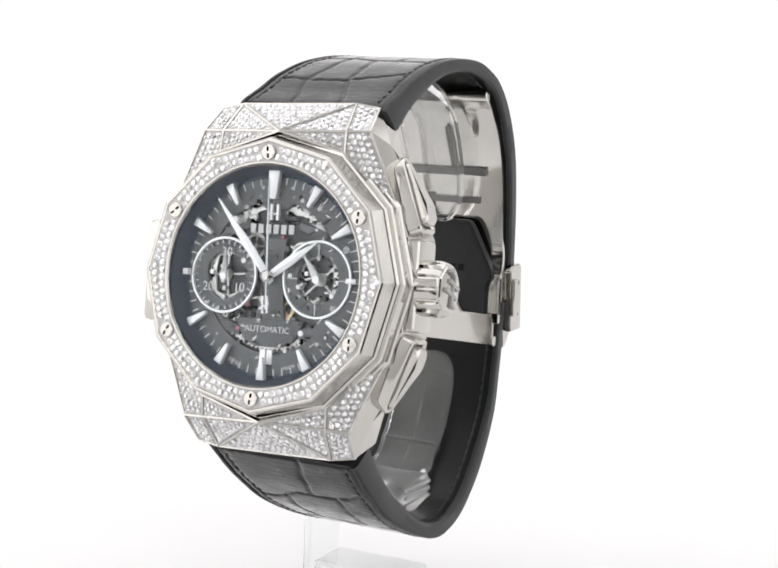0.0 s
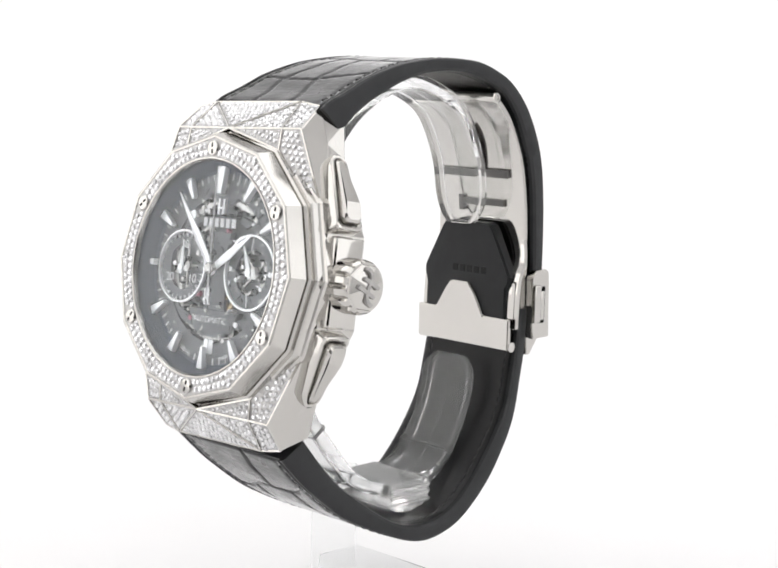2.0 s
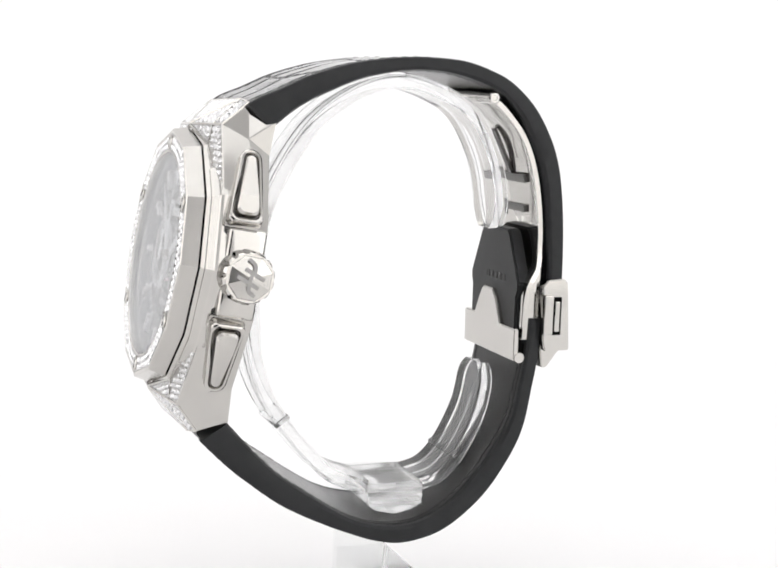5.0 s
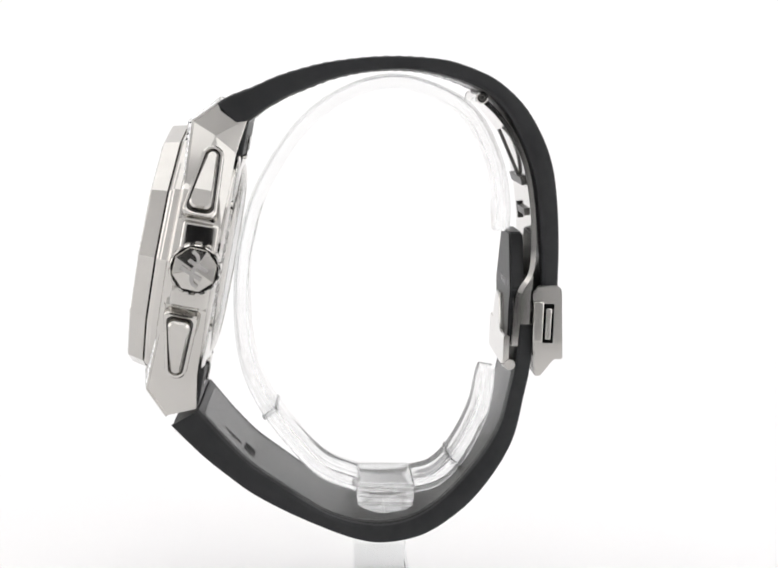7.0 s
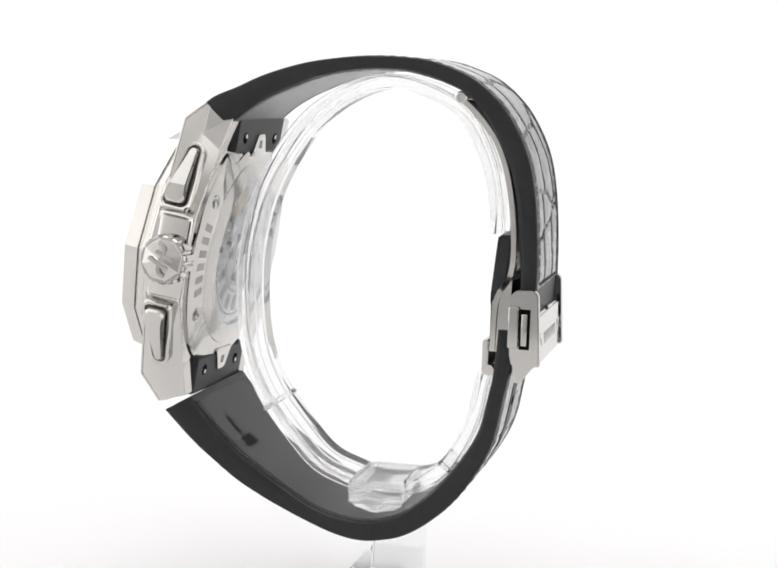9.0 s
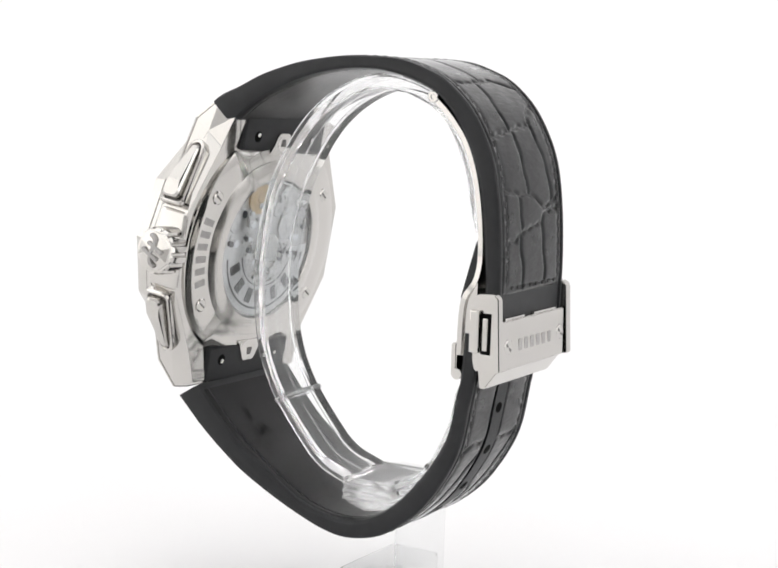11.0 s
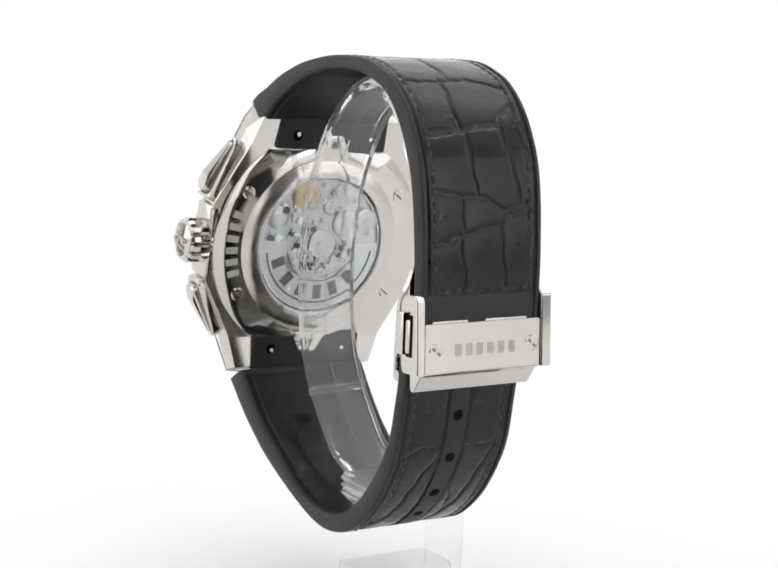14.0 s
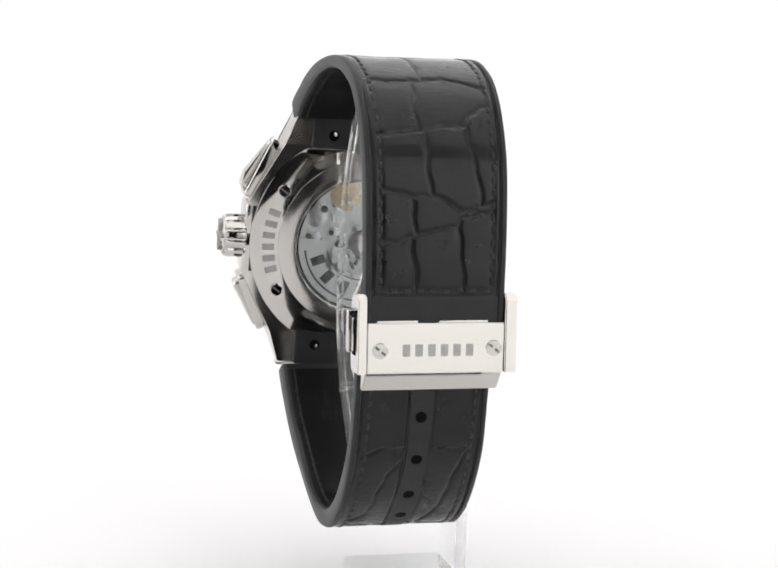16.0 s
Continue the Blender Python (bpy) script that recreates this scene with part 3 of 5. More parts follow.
    pointer("counter_pointer", 4.3, 1.0, 0.42, -2.85, 0.0, (-8.2, -0.4), wide=0.05, label="white drop-shaped counter pointer")
    sec = pointer("seconds_pointer", 4.4, 1.0, 0.46, -2.85, 34.0, (8.0, -0.05), wide=0.05, label="white drop-shaped running seconds pointer")
    bm = bmesh.new()
    lathe(bm, [(0.9, -2.5), (0.9, -1.6), (0.6, -1.45), (0.0001, -1.42)], 24)
    part("pinion", bm, STEEL, dial)
    bm = bmesh.new()
    for x in (-0.5, 0.3):
        box(bm, x - 0.14, x + 0.14, -5.6, -3.0, -1.95, -1.8, m=Matrix.Rotation(math.radians(2.8), 4, "Z"))
    box(bm, -1.0, 0.9, -4.5, -4.2, -1.95, -1.8, m=Matrix.Rotation(0.5, 4, "Z") @ Matrix.Translation((-2.1, 0.4, 0)))
    part("pointer_counterweight", bm, LUME, dial)
    bm = bmesh.new()
    lathe(bm, [(16.6, -0.75), (16.6, -0.05), (16.35, 0.08), (0.0001, 0.08)], 96)
    cr = part("crystal", bm, SAPPHIRE, watch, "clear domed sapphire crystal", HEAD)
    cr.visible_shadow = False
    return sec


seconds_pointer = make_dial()


# --- crown and pushers
def make_crown():
    m = Matrix.Translation((0, -0.2, -9.5)) @ Matrix.Rotation(math.pi / 2, 4, "Y")
    bm = bmesh.new()
    n = 84
    prof = [(2.9, 20.5, 0), (3.0, 22.4, 0), (3.9, 22.5, 1), (4.15, 22.9, 1), (4.15, 25.6, 1), (3.95, 26.2, 0.5), (3.72, 26.5, 0), (0.001, 26.55, 0)]
    rings = []
    for r, h, k in prof:
        rg = []
        for i in range(n):
            a = 2 * math.pi * i / n
            notch = 0.45 if (i % 6) in (0, 1) else 0.0
            rr = r - k * notch
            rg.append(bm.verts.new((rr * math.cos(a), rr * math.sin(a), h)))
        rings.append(rg)
    for a, b in zip(rings, rings[1:]):
        for i in range(n):
            bm.faces.new((a[i], a[(i + 1) % n], b[(i + 1) % n], b[i]))
    bmesh.ops.transform(bm, matrix=m, verts=bm.verts[:])
    crown = part("crown", bm, STEEL, watch, "notched polished winding crown", HEAD)
    bm = bmesh.new()
    lathe(bm, [(2.7, 19.5), (2.7, 22.2), (2.6, 22.45), (2.0, 22.45)], 40, m)
    part("crown_tube", bm, STEEL, crown, "polished collar behind the crown", smooth=False)
    bm = bmesh.new()
    lathe(bm, [(3.7, 26.3), (3.45, 26.72), (0.0001, 27.3)], 8, m @ Matrix.Rotation(0.35, 4, "Z"))
    part("crown_face", bm, STEEL, crown, "faceted polished end of the crown", smooth=False)
    for y, x0, x1 in ((0.85, -1.5, 1.9), (-0.75, -2.0, 1.7)):
        bm = bmesh.new()
        box(bm, x0, x1, y - 0.3, y + 0.3, 26.7, 27.42, 0.06, m=m @ Matrix.Rotation(-0.4, 4, "Z"))
        part("crown_emblem", bm, ENGRAVED, crown, "grey bar of an emblem")
    bm = bmesh.new()
    curve = spline([(-1.5, 2.5, 0), (-0.5, 2.2, 0), (0.05, 1.3, 0), (-0.1, 0, 0), (0.15, -1.3, 0), (0.7, -2.0, 0), (1.6, -2.2, 0)], 24)
    rings = []
    for k, p in enumerate(curve):
        t = (curve[min(k + 1, 24)] - curve[max(k - 1, 0)]).normalized()
        side = Vector((-t.y, t.x, 0)) * 0.27
        rings.append([bm.verts.new(m @ Matrix.Rotation(-0.3, 4, "Z") @ Vector((q.x, q.y, h))) for q, h in ((p - side, 26.6), (p - side, 27.44), (p + side, 27.44), (p + side, 26.6))])
    for a, b in zip(rings, rings[1:]):
        for i in range(4):
            bm.faces.new((a[i], a[(i + 1) % 4], b[(i + 1) % 4], b[i]))
    bm.faces.new(rings[0])
    bm.faces.new(rings[-1][::-1])
    part("crown_emblem", bm, ENGRAVED, crown, "grey curved stroke of an emblem")


make_crown()


def make_pusher(sv):
    """A tapered chronograph pusher on the slanting flank, one above and one below the crown."""
    d = Vector((4.5, -10.1, 0)).normalized()            # from the tip towards the crown
    out = Vector((-d.y, d.x, 0))
    out = out if out.x > 0 else -out
    zz = Vector((0, 0, 1))
    base = Vector((17.85, 18.05, -8.45))
    m = Matrix(((d.x, zz.x, out.x, base.x), (d.y, zz.y, out.y, base.y), (d.z, zz.z, out.z, base.z), (0, 0, 0, 1)))
    if sv < 0:
        m = Matrix.Diagonal((1, -1, 1, 1)) @ m

    def outline(inset):
        """Rounded at the tip, wider towards the crown."""
        pts = []
        tip, end = 1.85 - inset, 2.75 - inset
        for k in range(13):
            a = math.pi / 2 + math.pi * k / 12
            pts.append((1.2 + tip * math.cos(a) * 1.1, tip * math.sin(a) - 0.35))
        for a0, cy in ((-math.pi / 2, -1), (0, 1)):
            for k in range(7):
                a = a0 + math.pi / 2 * k / 6
                pts.append((11.5 - inset - 1.0 + 1.0 * math.cos(a), cy * (end - 1.0) + 1.0 * math.sin(a)))
        return pts
    bm = bmesh.new()
    levels = [(outline(0.0), -2.4), (outline(0.0), 0.5), (outline(0.1), 0.8), (outline(0.3), 0.95), (outline(0.6), 0.9), (outline(0.74), 0.65), (outline(0.78), -0.2)]
    vs = [[bm.verts.new(m @ Vector((x, y, h))) for x, y in o] for o, h in levels]
    n = len(vs[0])
    for a, b in zip(vs, vs[1:]):
        for i in range(n):
            bm.faces.new((a[i], a[(i + 1) % n], b[(i + 1) % n], b[i]))
    bm.faces.new(vs[0][::-1])
    ob = part("pusher", bm, STEEL, watch, "polished tapered chronograph pusher in a rounded rim", HEAD)
    # solid dark filler: the shade between rim and cap is in its colour
    bm = bmesh.new()
    prism(bm, outline(0.8), -0.45, 0.3, m)
    part("pusher_recess_shade", bm, DARK, ob, "dark filler coloured as the shade round the pusher cap")
    bm = bmesh.new()
    lo, mid = outline(0.92), outline(1.0)
    hi = outline(1.25)

    def rise(u):
        """Height of the cap: climbs from the tip to a ridge and falls a little to its end."""
        return 1.25 + (u - 0.6) * 0.17 if u < 7.6 else 2.44 - (u - 7.6) * 0.17
    vs = [[bm.verts.new(m @ Vector((x, y, -0.2))) for x, y in lo], [bm.verts.new(m @ Vector((x, y, rise(x) - 0.35))) for x, y in mid],
          [bm.verts.new(m @ Vector((x, y, rise(x)))) for x, y in hi]]
    for a, b in zip(vs, vs[1:]):
        for i in range(n):
            bm.faces.new((a[i], a[(i + 1) % n], b[(i + 1) % n], b[i]))
    half = 2.75 - 1.25
    ridge = [bm.verts.new(m @ Vector((7.6, -half * 0.9, rise(7.6)))), bm.verts.new(m @ Vector((7.6, half * 0.9, rise(7.6))))]
    top = vs[2]
    bm.faces.new(top[:13] + [ridge[0], ridge[1]])
    bm.faces.new([ridge[0]] + top[13:] + [ridge[1]])
    part("pusher_cap", bm, SATIN, ob, smooth=False)


make_pusher(1)
make_pusher(-1)


# --- case back
def make_back():
    bm = bmesh.new()
    shape = [(3.5, 17.9), (2.6, 19.0), (1.9, 20.9), (1.3, 21.4), (-1.3, 21.4), (-1.9, 20.9), (-2.6, 19.0), (-3.5, 17.9), (-12.4, 17.8)]
    shape += [(21.75 * math.cos(math.radians(a)), 21.75 * math.sin(math.radians(a))) for a in range(128, 233, 4)]
    shape += [(-12.4, -17.8)] + [(x, -y) for x, y in shape[7::-1]] + [(12.4, -17.8)]
    shape += [(21.75 * math.cos(math.radians(a)), 21.75 * math.sin(math.radians(a))) for a in range(-52, 53, 4)] + [(12.4, 17.8)]
    wide = len(shape)
    turn = [math.atan2(y, x) for x, y in shape]
    levels = [[bm.verts.new((x, y, -12.1)) for x, y in shape], [bm.verts.new((x, y, -12.55)) for x, y in shape],
              [bm.verts.new((x * 0.975, y * 0.975, -12.8)) for x, y in shape],
              [bm.verts.new((19.0 * math.cos(a), 19.0 * math.sin(a), -13.0)) for a in turn],
              [bm.verts.new((16.5 * math.cos(a), 16.5 * math.sin(a), -13.35)) for a in turn],
              [bm.verts.new((15.6 * math.cos(a), 15.6 * math.sin(a), -13.35)) for a in turn]]
    for p, q in zip(levels, levels[1:]):
        for i in range(wide):
            bm.faces.new((p[i], p[(i + 1) % wide], q[(i + 1) % wide], q[i]))
    back = part("case_back", bm, STEEL, watch, "steel case back with screws and a round window", HEAD)
    bm = bmesh.new()
    lathe(bm, [(16.6, -13.2), (16.45, -13.4), (15.6, -13.7), (14.6, -13.95), (13.6, -14.1), (13.3, -14.1), (13.1, -13.9), (12.9, -13.2), (12.9, -12.7)], 96, closed=True)
    part("window_rim", bm, SATIN, back, "satin domed rim round the window")
    for sv in (1, -1):
        bm = bmesh.new()
        prism(bm, [(x, y * sv) for x, y in ((3.6, 17.4), (3.5, 17.9), (2.6, 19.0), (1.9, 20.9), (1.3, 21.4), (-1.3, 21.4), (-1.9, 20.9), (-2.6, 19.0), (-3.5, 17.9), (-3.6, 17.4))], -12.7, -13.45, bevel=0.12)
        part("back_tab", bm, STEEL, back, "small steel tab over the strap root")
        # dark patch proud of the tab, coloured as the shade inside a hole
        bm = bmesh.new()
        prism(bm, [(-0.75, 18.9 * sv), (0.75, 18.9 * sv), (0.5, 20.3 * sv), (-0.5, 20.3 * sv)], -12.9, -13.48)
        part("tab_hole_shade", bm, DARK, back, "small dark patch in place of a shaded hole in the tab")
    for a in (31, -31, 149, 211):
        r = 18.7
        at = Matrix.Translation((r * math.cos(math.radians(a)), r * math.sin(math.radians(a)), 0))
        bm = bmesh.new()
        lathe(bm, [(1.25, -12.6), (1.25, -13.15), (1.05, -13.27), (0.0001, -13.27)], 24, at)
        sc = part("back_screw", bm, STEEL, back)
        # dark bar painted as the shade in the screw's cut
        bm = bmesh.new()
        box(bm, -0.85, 0.85, -0.16, 0.16, -13.31, -13.15, m=at @ Matrix.Rotation(0.6, 4, "Z"))
        part("slot_shade", bm, DARK, sc)
    for i in range(6):
        a = math.radians(-18 + i * 7.0)
        bm = bmesh.new()
        box(bm, -1.15, 1.15, -0.62, 0.62, -0.05, 0.1, 0.02, m=Matrix.Rotation(a, 4, "Z") @ Matrix.Translation((18.3, 0, -13.1)) @ Matrix.Rotation(math.radians(-8), 4, "Y"))
        part("engraving", bm, ENGRAVED, back, "engraved bars in place of lettering")
    bm = bmesh.new()
    lathe(bm, [(13.2, -13.0), (13.2, -12.6), (0.0001, -12.6)], 72)
    mv = part("movement", bm, SILVER, back, "steel movement seen through the window")
    bm = bmesh.new()
    arc = [math.radians(178 + 186 * i / 48) for i in range(49)]
    prism(bm, [(12.6 * math.cos(a), 12.6 * math.sin(a)) for a in arc] + [(6.4 * math.cos(a), 6.4 * math.sin(a)) for a in arc[::-1]], -13.0, -13.5)
    part("rotor_weight", bm, SILVER, mv, "satin rotor weight over half the window")
    bm = bmesh.new()
    ring_prism(bm, circle(12.85, 64), circle(12.55, 64), -13.5, -13.0)
    part("movement_ring", bm, STEEL, mv)
    for a in (-22, -46, -70, -92, -113, -136):
        bm = bmesh.new()
        box(bm, -1.35, 1.35, -0.85, 0.85, -13.62, -13.45, 0.05, m=Matrix.Rotation(math.radians(a), 4, "Z") @ Matrix.Translation((9.2, 0, 0)))
        part("rotor_letter", bm, DARK, mv, "dark bar in place of a cut letter")
    for r0, r1, a0, a1 in ((11.45, 11.1, 186, 352), (7.15, 6.95, 190, 348)):
        bm = bmesh.new()
        arc = [math.radians(a0 + (a1 - a0) * i / 48) for i in range(49)]
        prism(bm, [(r0 * math.cos(a), r0 * math.sin(a)) for a in arc] + [(r1 * math.cos(a), r1 * math.sin(a)) for a in arc[::-1]], -13.3, -13.58)
        part("rotor_groove", bm, DARK, mv)
    for x, y, r, mat in ((0, 0, 3.0, STEEL), (4.2, 9.4, 2.9, BRASS), (-3.6, 9.8, 2.4, GEAR), (9.6, 5.2, 2.2, GEAR), (-9.4, 4.6, 2.4, STEEL), (-4.6, 4.2, 2.6, GEAR), (5.0, -3.4, 2.4, GEAR), (-4.0, -4.6, 2.2, GEAR), (-1.0, 7.4, 1.4, GEAR)):
        bm = bmesh.new()
        lathe(bm, [(r, -13.0), (r, -13.4), (r * 0.85, -13.5), (r * 0.3, -13.5), (r * 0.25, -13.6), (0.0001, -13.6)], 36, Matrix.Translation((x, y, 0)))
        part("wheel", bm, mat, mv)
    for x, y in ((2.0, 3.0), (-2.4, 6.4), (6.4, 2.0), (-6.6, -1.0), (1.6, -6.6)):
        bm = bmesh.new()
        lathe(bm, [(0.5, -13.0), (0.5, -13.5), (0.0001, -13.5)], 14, Matrix.Translation((x, y, 0)))
        part("screw", bm, DARK, mv)
    rnd = random.Random(5)
    for k in range(110):
        a = rnd.uniform(0, 2 * math.pi)
        rad = (12.0 if math.sin(a) > 0.05 else 5.8) * math.sqrt(rnd.uniform(0.08, 1))
        bm = bmesh.new()
        w, l, top = rnd.uniform(0.2, 0.6), rnd.uniform(0.5, 2.2), rnd.uniform(-13.62, -13.3)
        m = Matrix.Translation((rad * math.cos(a), rad * math.sin(a), 0)) @ Matrix.Rotation(rnd.uniform(0, 3.1), 4, "Z")
        if rnd.random() < 0.3:
            lathe(bm, [(w + 0.2, -12.9), (w + 0.2, top), (w * 0.4, top - 0.05), (0.0001, top - 0.05)], 14, m)
        else:
            prism(bm, [(-l / 2, -w / 2), (l * 0.2, -w * 0.8), (l / 2, 0), (l * 0.1, w * 0.7), (-l / 2, w / 2)], -12.9, top, m, 0.05)
        part("works_piece", bm, rnd.choice((SILVER, GEAR, SATIN, DARK, SILVER, PLATE, SILVER, LUME)), mv)
    bm = bmesh.new()
    lathe(bm, [(13.2, -13.75), (13.2, -13.98), (0.0001, -13.98)], 72)
    gl = part("back_crystal", bm, SAPPHIRE, back, "clear crystal of the back window")
    gl.visible_shadow = False
    # dark shoulder between case and strap on the inner side
    for sv in (1, -1):
        bm = bmesh.new()
        box(bm, -11.5, 11.5, min(18.0 * sv, 24.6 * sv), max(18.0 * sv, 24.6 * sv), -13.15, -9.0, 0.4)
        root = part("strap_root", bm, RUBBER, back, "black rubber root of the strap")
        for x in (7.6, -7.6):
            # black disc on the root, painted as the shade of a hole
            bm = bmesh.new()
            lathe(bm, [(1.0, -13.0), (1.0, -13.19), (0.0001, -13.19)], 20, Matrix.Translation((x, 20.6 * sv, 0)))
            hole = part("root_hole_shade", bm, SHADOW, root)
            bm = bmesh.new()
            lathe(bm, [(0.42, -13.15), (0.42, -13.26), (0.0001, -13.32)], 14, Matrix.Translation((x - 0.2, 20.9 * sv, 0)))
            part("pin", bm, STEEL, hole)


make_back()


# ---------------------------------------------------------------- strap (watch space: x depth, y width, z up)
class Band:
    """A curved band given by its outer and inner edge in the x-z plane and its half width along it."""

    def __init__(self, outer, inner, widths, middle, n=72):
        self.o, self.i, self.n = spline([(x, 0, z) for x, z in outer], n), spline([(x, 0, z) for x, z in inner], n), n
        self.widths, self.middle, self.sunk = widths, middle, 0.34
        self.length = sum((b - a).length for a, b in zip(self.o, self.o[1:]))

    def half(self, s):
        k = s * (len(self.widths) - 1)
        i = min(int(k), len(self.widths) - 2)
        return self.widths[i] + (self.widths[i + 1] - self.widths[i]) * (k - i)

    def mid(self, s):
        return self.middle[0] + (self.middle[1] - self.middle[0]) * s

    def at(self, s, b, h, inner=False):
        """The point s (0..1) along, b mm across, h mm proud of the outer (or inner) face."""
        k = max(0.0, min(0.9999, s)) * self.n
        i = int(k)
        o = self.o[i].lerp(self.o[i + 1], k - i)
        q = self.i[i].lerp(self.i[i + 1], k - i)
        d = (o - q).normalized()
        p = o + d * (h - self.sunk) if not inner else q - d * h
        return Vector((p.x, self.mid(s) + b, p.z))

    def body(self, bm, round_=0.55):
        rings = []
        for k in range(self.n + 1):
            s = k / self.n
            w = self.half(s)
            o, q = self.at(s, 0, self.sunk), self.at(s, 0, 0, True)
            d = (o - q)
            t = d.length
            d.normalize()
            low = 1 - self.sunk / t
            sec = []
            prof = [(-w, 0.25), (-w + 0.25, 0.07), (-w + 0.8, 0.0), (0, 0.0), (w - 0.8, 0.0), (w - 0.25, 0.07), (w, 0.25),
                    (w, 0.82), (w - 0.12, 0.95), (w - 0.4, 1.0), (w - 0.85, 1.0), (w - 1.0, low), (-w + 1.0, low), (-w + 0.85, 1.0), (-w + 0.4, 1.0), (-w + 0.12, 0.95), (-w, 0.82)]
            for b, f in prof:
                p = q + d * (t * f)
                sec.append(bm.verts.new((p.x, self.mid(s) + b, p.z)))
            rings.append(sec)
        m = len(rings[0])
        for a, b in zip(rings, rings[1:]):
            for i in range(m):
                bm.faces.new((a[i], a[(i + 1) % m], b[(i + 1) % m], b[i]))
        bm.faces.new(rings[0])
        bm.faces.new(rings[-1][::-1])
        return bm

    def patch(self, bm, quad, nu, nv, height, soft, base=0.0, wave=0.0):
        """A raised cushion over a quad of (s, b) corners."""
        L = self.length
        grid = []
        (s0, b0), (s1, b1), (s2, b2), (s3, b3) = quad
        for j in range(nv + 1):
            row = []
            for i in range(nu + 1):
                u, v = i / nu, j / nv
                s = (1 - v) * ((1 - u) * s0 + u * s1) + v * ((1 - u) * s3 + u * s2)
                b = (1 - v) * ((1 - u) * b0 + u * b1) + v * ((1 - u) * b3 + u * b2)
                du = min(u, 1 - u) * math.hypot((s1 - s0) * L, b1 - b0)
                dv = min(v, 1 - v) * math.hypot((s3 - s0) * L, b3 - b0)
                e = min(1.0, min(du, dv) / soft)
                h = base + height * (1 - (1 - e) ** 2.2)
                ws = s + wave * (math.sin(0.8 * b + 0.31 * s * L) + 0.5 * math.sin(1.9 * b + 1.0)) / L
                wb = b + wave * (math.sin(0.75 * s * L + 0.3 * b) + 0.5 * math.sin(1.7 * s * L)) * max(0.0, 1 - (b / 8.8) ** 4)
                row.append(bm.verts.new(self.at(ws, wb, h)))
            grid.append(row)
        for a, b in zip(grid, grid[1:]):
            for i in range(nu):
                bm.faces.new((a[i], a[i + 1], b[i + 1], b[i]))
        return bm

    def stitches(self, bm, s0, s1, b_from_edge, pitch=1.95, length=1.35, inner=False, across=None):
        L = self.length
        if across is not None:
            w = self.half(across) - b_from_edge
            n = int(2 * w / pitch)
            for k in range(n):
                b = -w + (k + 0.5) * 2 * w / n
                self.stitch(bm, across, b, across, b + length, inner)
            return
        n = int((s1 - s0) * L / pitch)
        for side in (-1, 1):
            for k in range(n):
                s = s0 + (s1 - s0) * (k + 0.3) / n
                b = side * (self.half(s) - b_from_edge)
                self.stitch(bm, s, b, s + length / L, b + side * random.uniform(-0.12, 0.18), inner)

    def stitch(self, bm, sa, ba, sb, bb, inner):
        lay = 0.2 if not inner else -0.1
        p, q = self.at(sa, ba, lay, inner), self.at(sb, bb, lay, inner)
        up = (self.at(sa, ba, 1, inner) - self.at(sa, ba, 0, inner)).normalized()
        d = (q - p).normalized()
        w = d.cross(up).normalized() * 0.31
        ring = []
        for f, h in ((0, -0.1), (0.2, 0.12), (0.8, 0.12), (1, -0.1)):
            c = p.lerp(q, f) + up * h
            ring.append((bm.verts.new(c - w * (0.5 if f in (0, 1) else 1)), bm.verts.new(c + up * 0.12), bm.verts.new(c + w * (0.5 if f in (0, 1) else 1))))
        for a, b in zip(ring, ring[1:]):
            bm.faces.new((a[0], a[1], b[1], b[0]))
            bm.faces.new((a[1], a[2], b[2], b[1]))


UPPER = Band([(-30.0, -4.9), (-28.2, -3.7), (-24.6, -2.2), (-20.6, -0.3), (-16.6, 1.1), (-12.6, 2.2), (-8.6, 2.9), (-4.5, 3.4), (-0.5, 3.6), (3.5, 3.5), (7.5, 3.1),
              (11.6, 1.9), (15.7, 0.0), (19.9, -3.7), (22.9, -8.2), (24.9, -13.0), (26.0, -18.6), (26.6, -25.2), (26.8, -31.7), (26.7, -38.5)],
             [(-26.0, -8.6), (-24.5, -7.4), (-22.1, -5.5), (-18.9, -3.6), (-16.0, -2.3), (-12.5, -0.8), (-8.5, 0.4), (-4.5, 1.1), (-0.5, 1.4), (3.6, 1.2), (7.6, 0.4),
              (11.5, -0.9), (14.6, -2.6), (17.8, -6.2), (20.2, -10.6), (21.9, -14.8), (23.0, -20.5), (23.6, -26.5), (24.0, -31.8), (23.9, -38.5)],
             [13.3, 12.9, 12.4, 12.0, 11.8, 11.6, 11.5, 11.4, 11.3], (0.0, 0.0), 84)
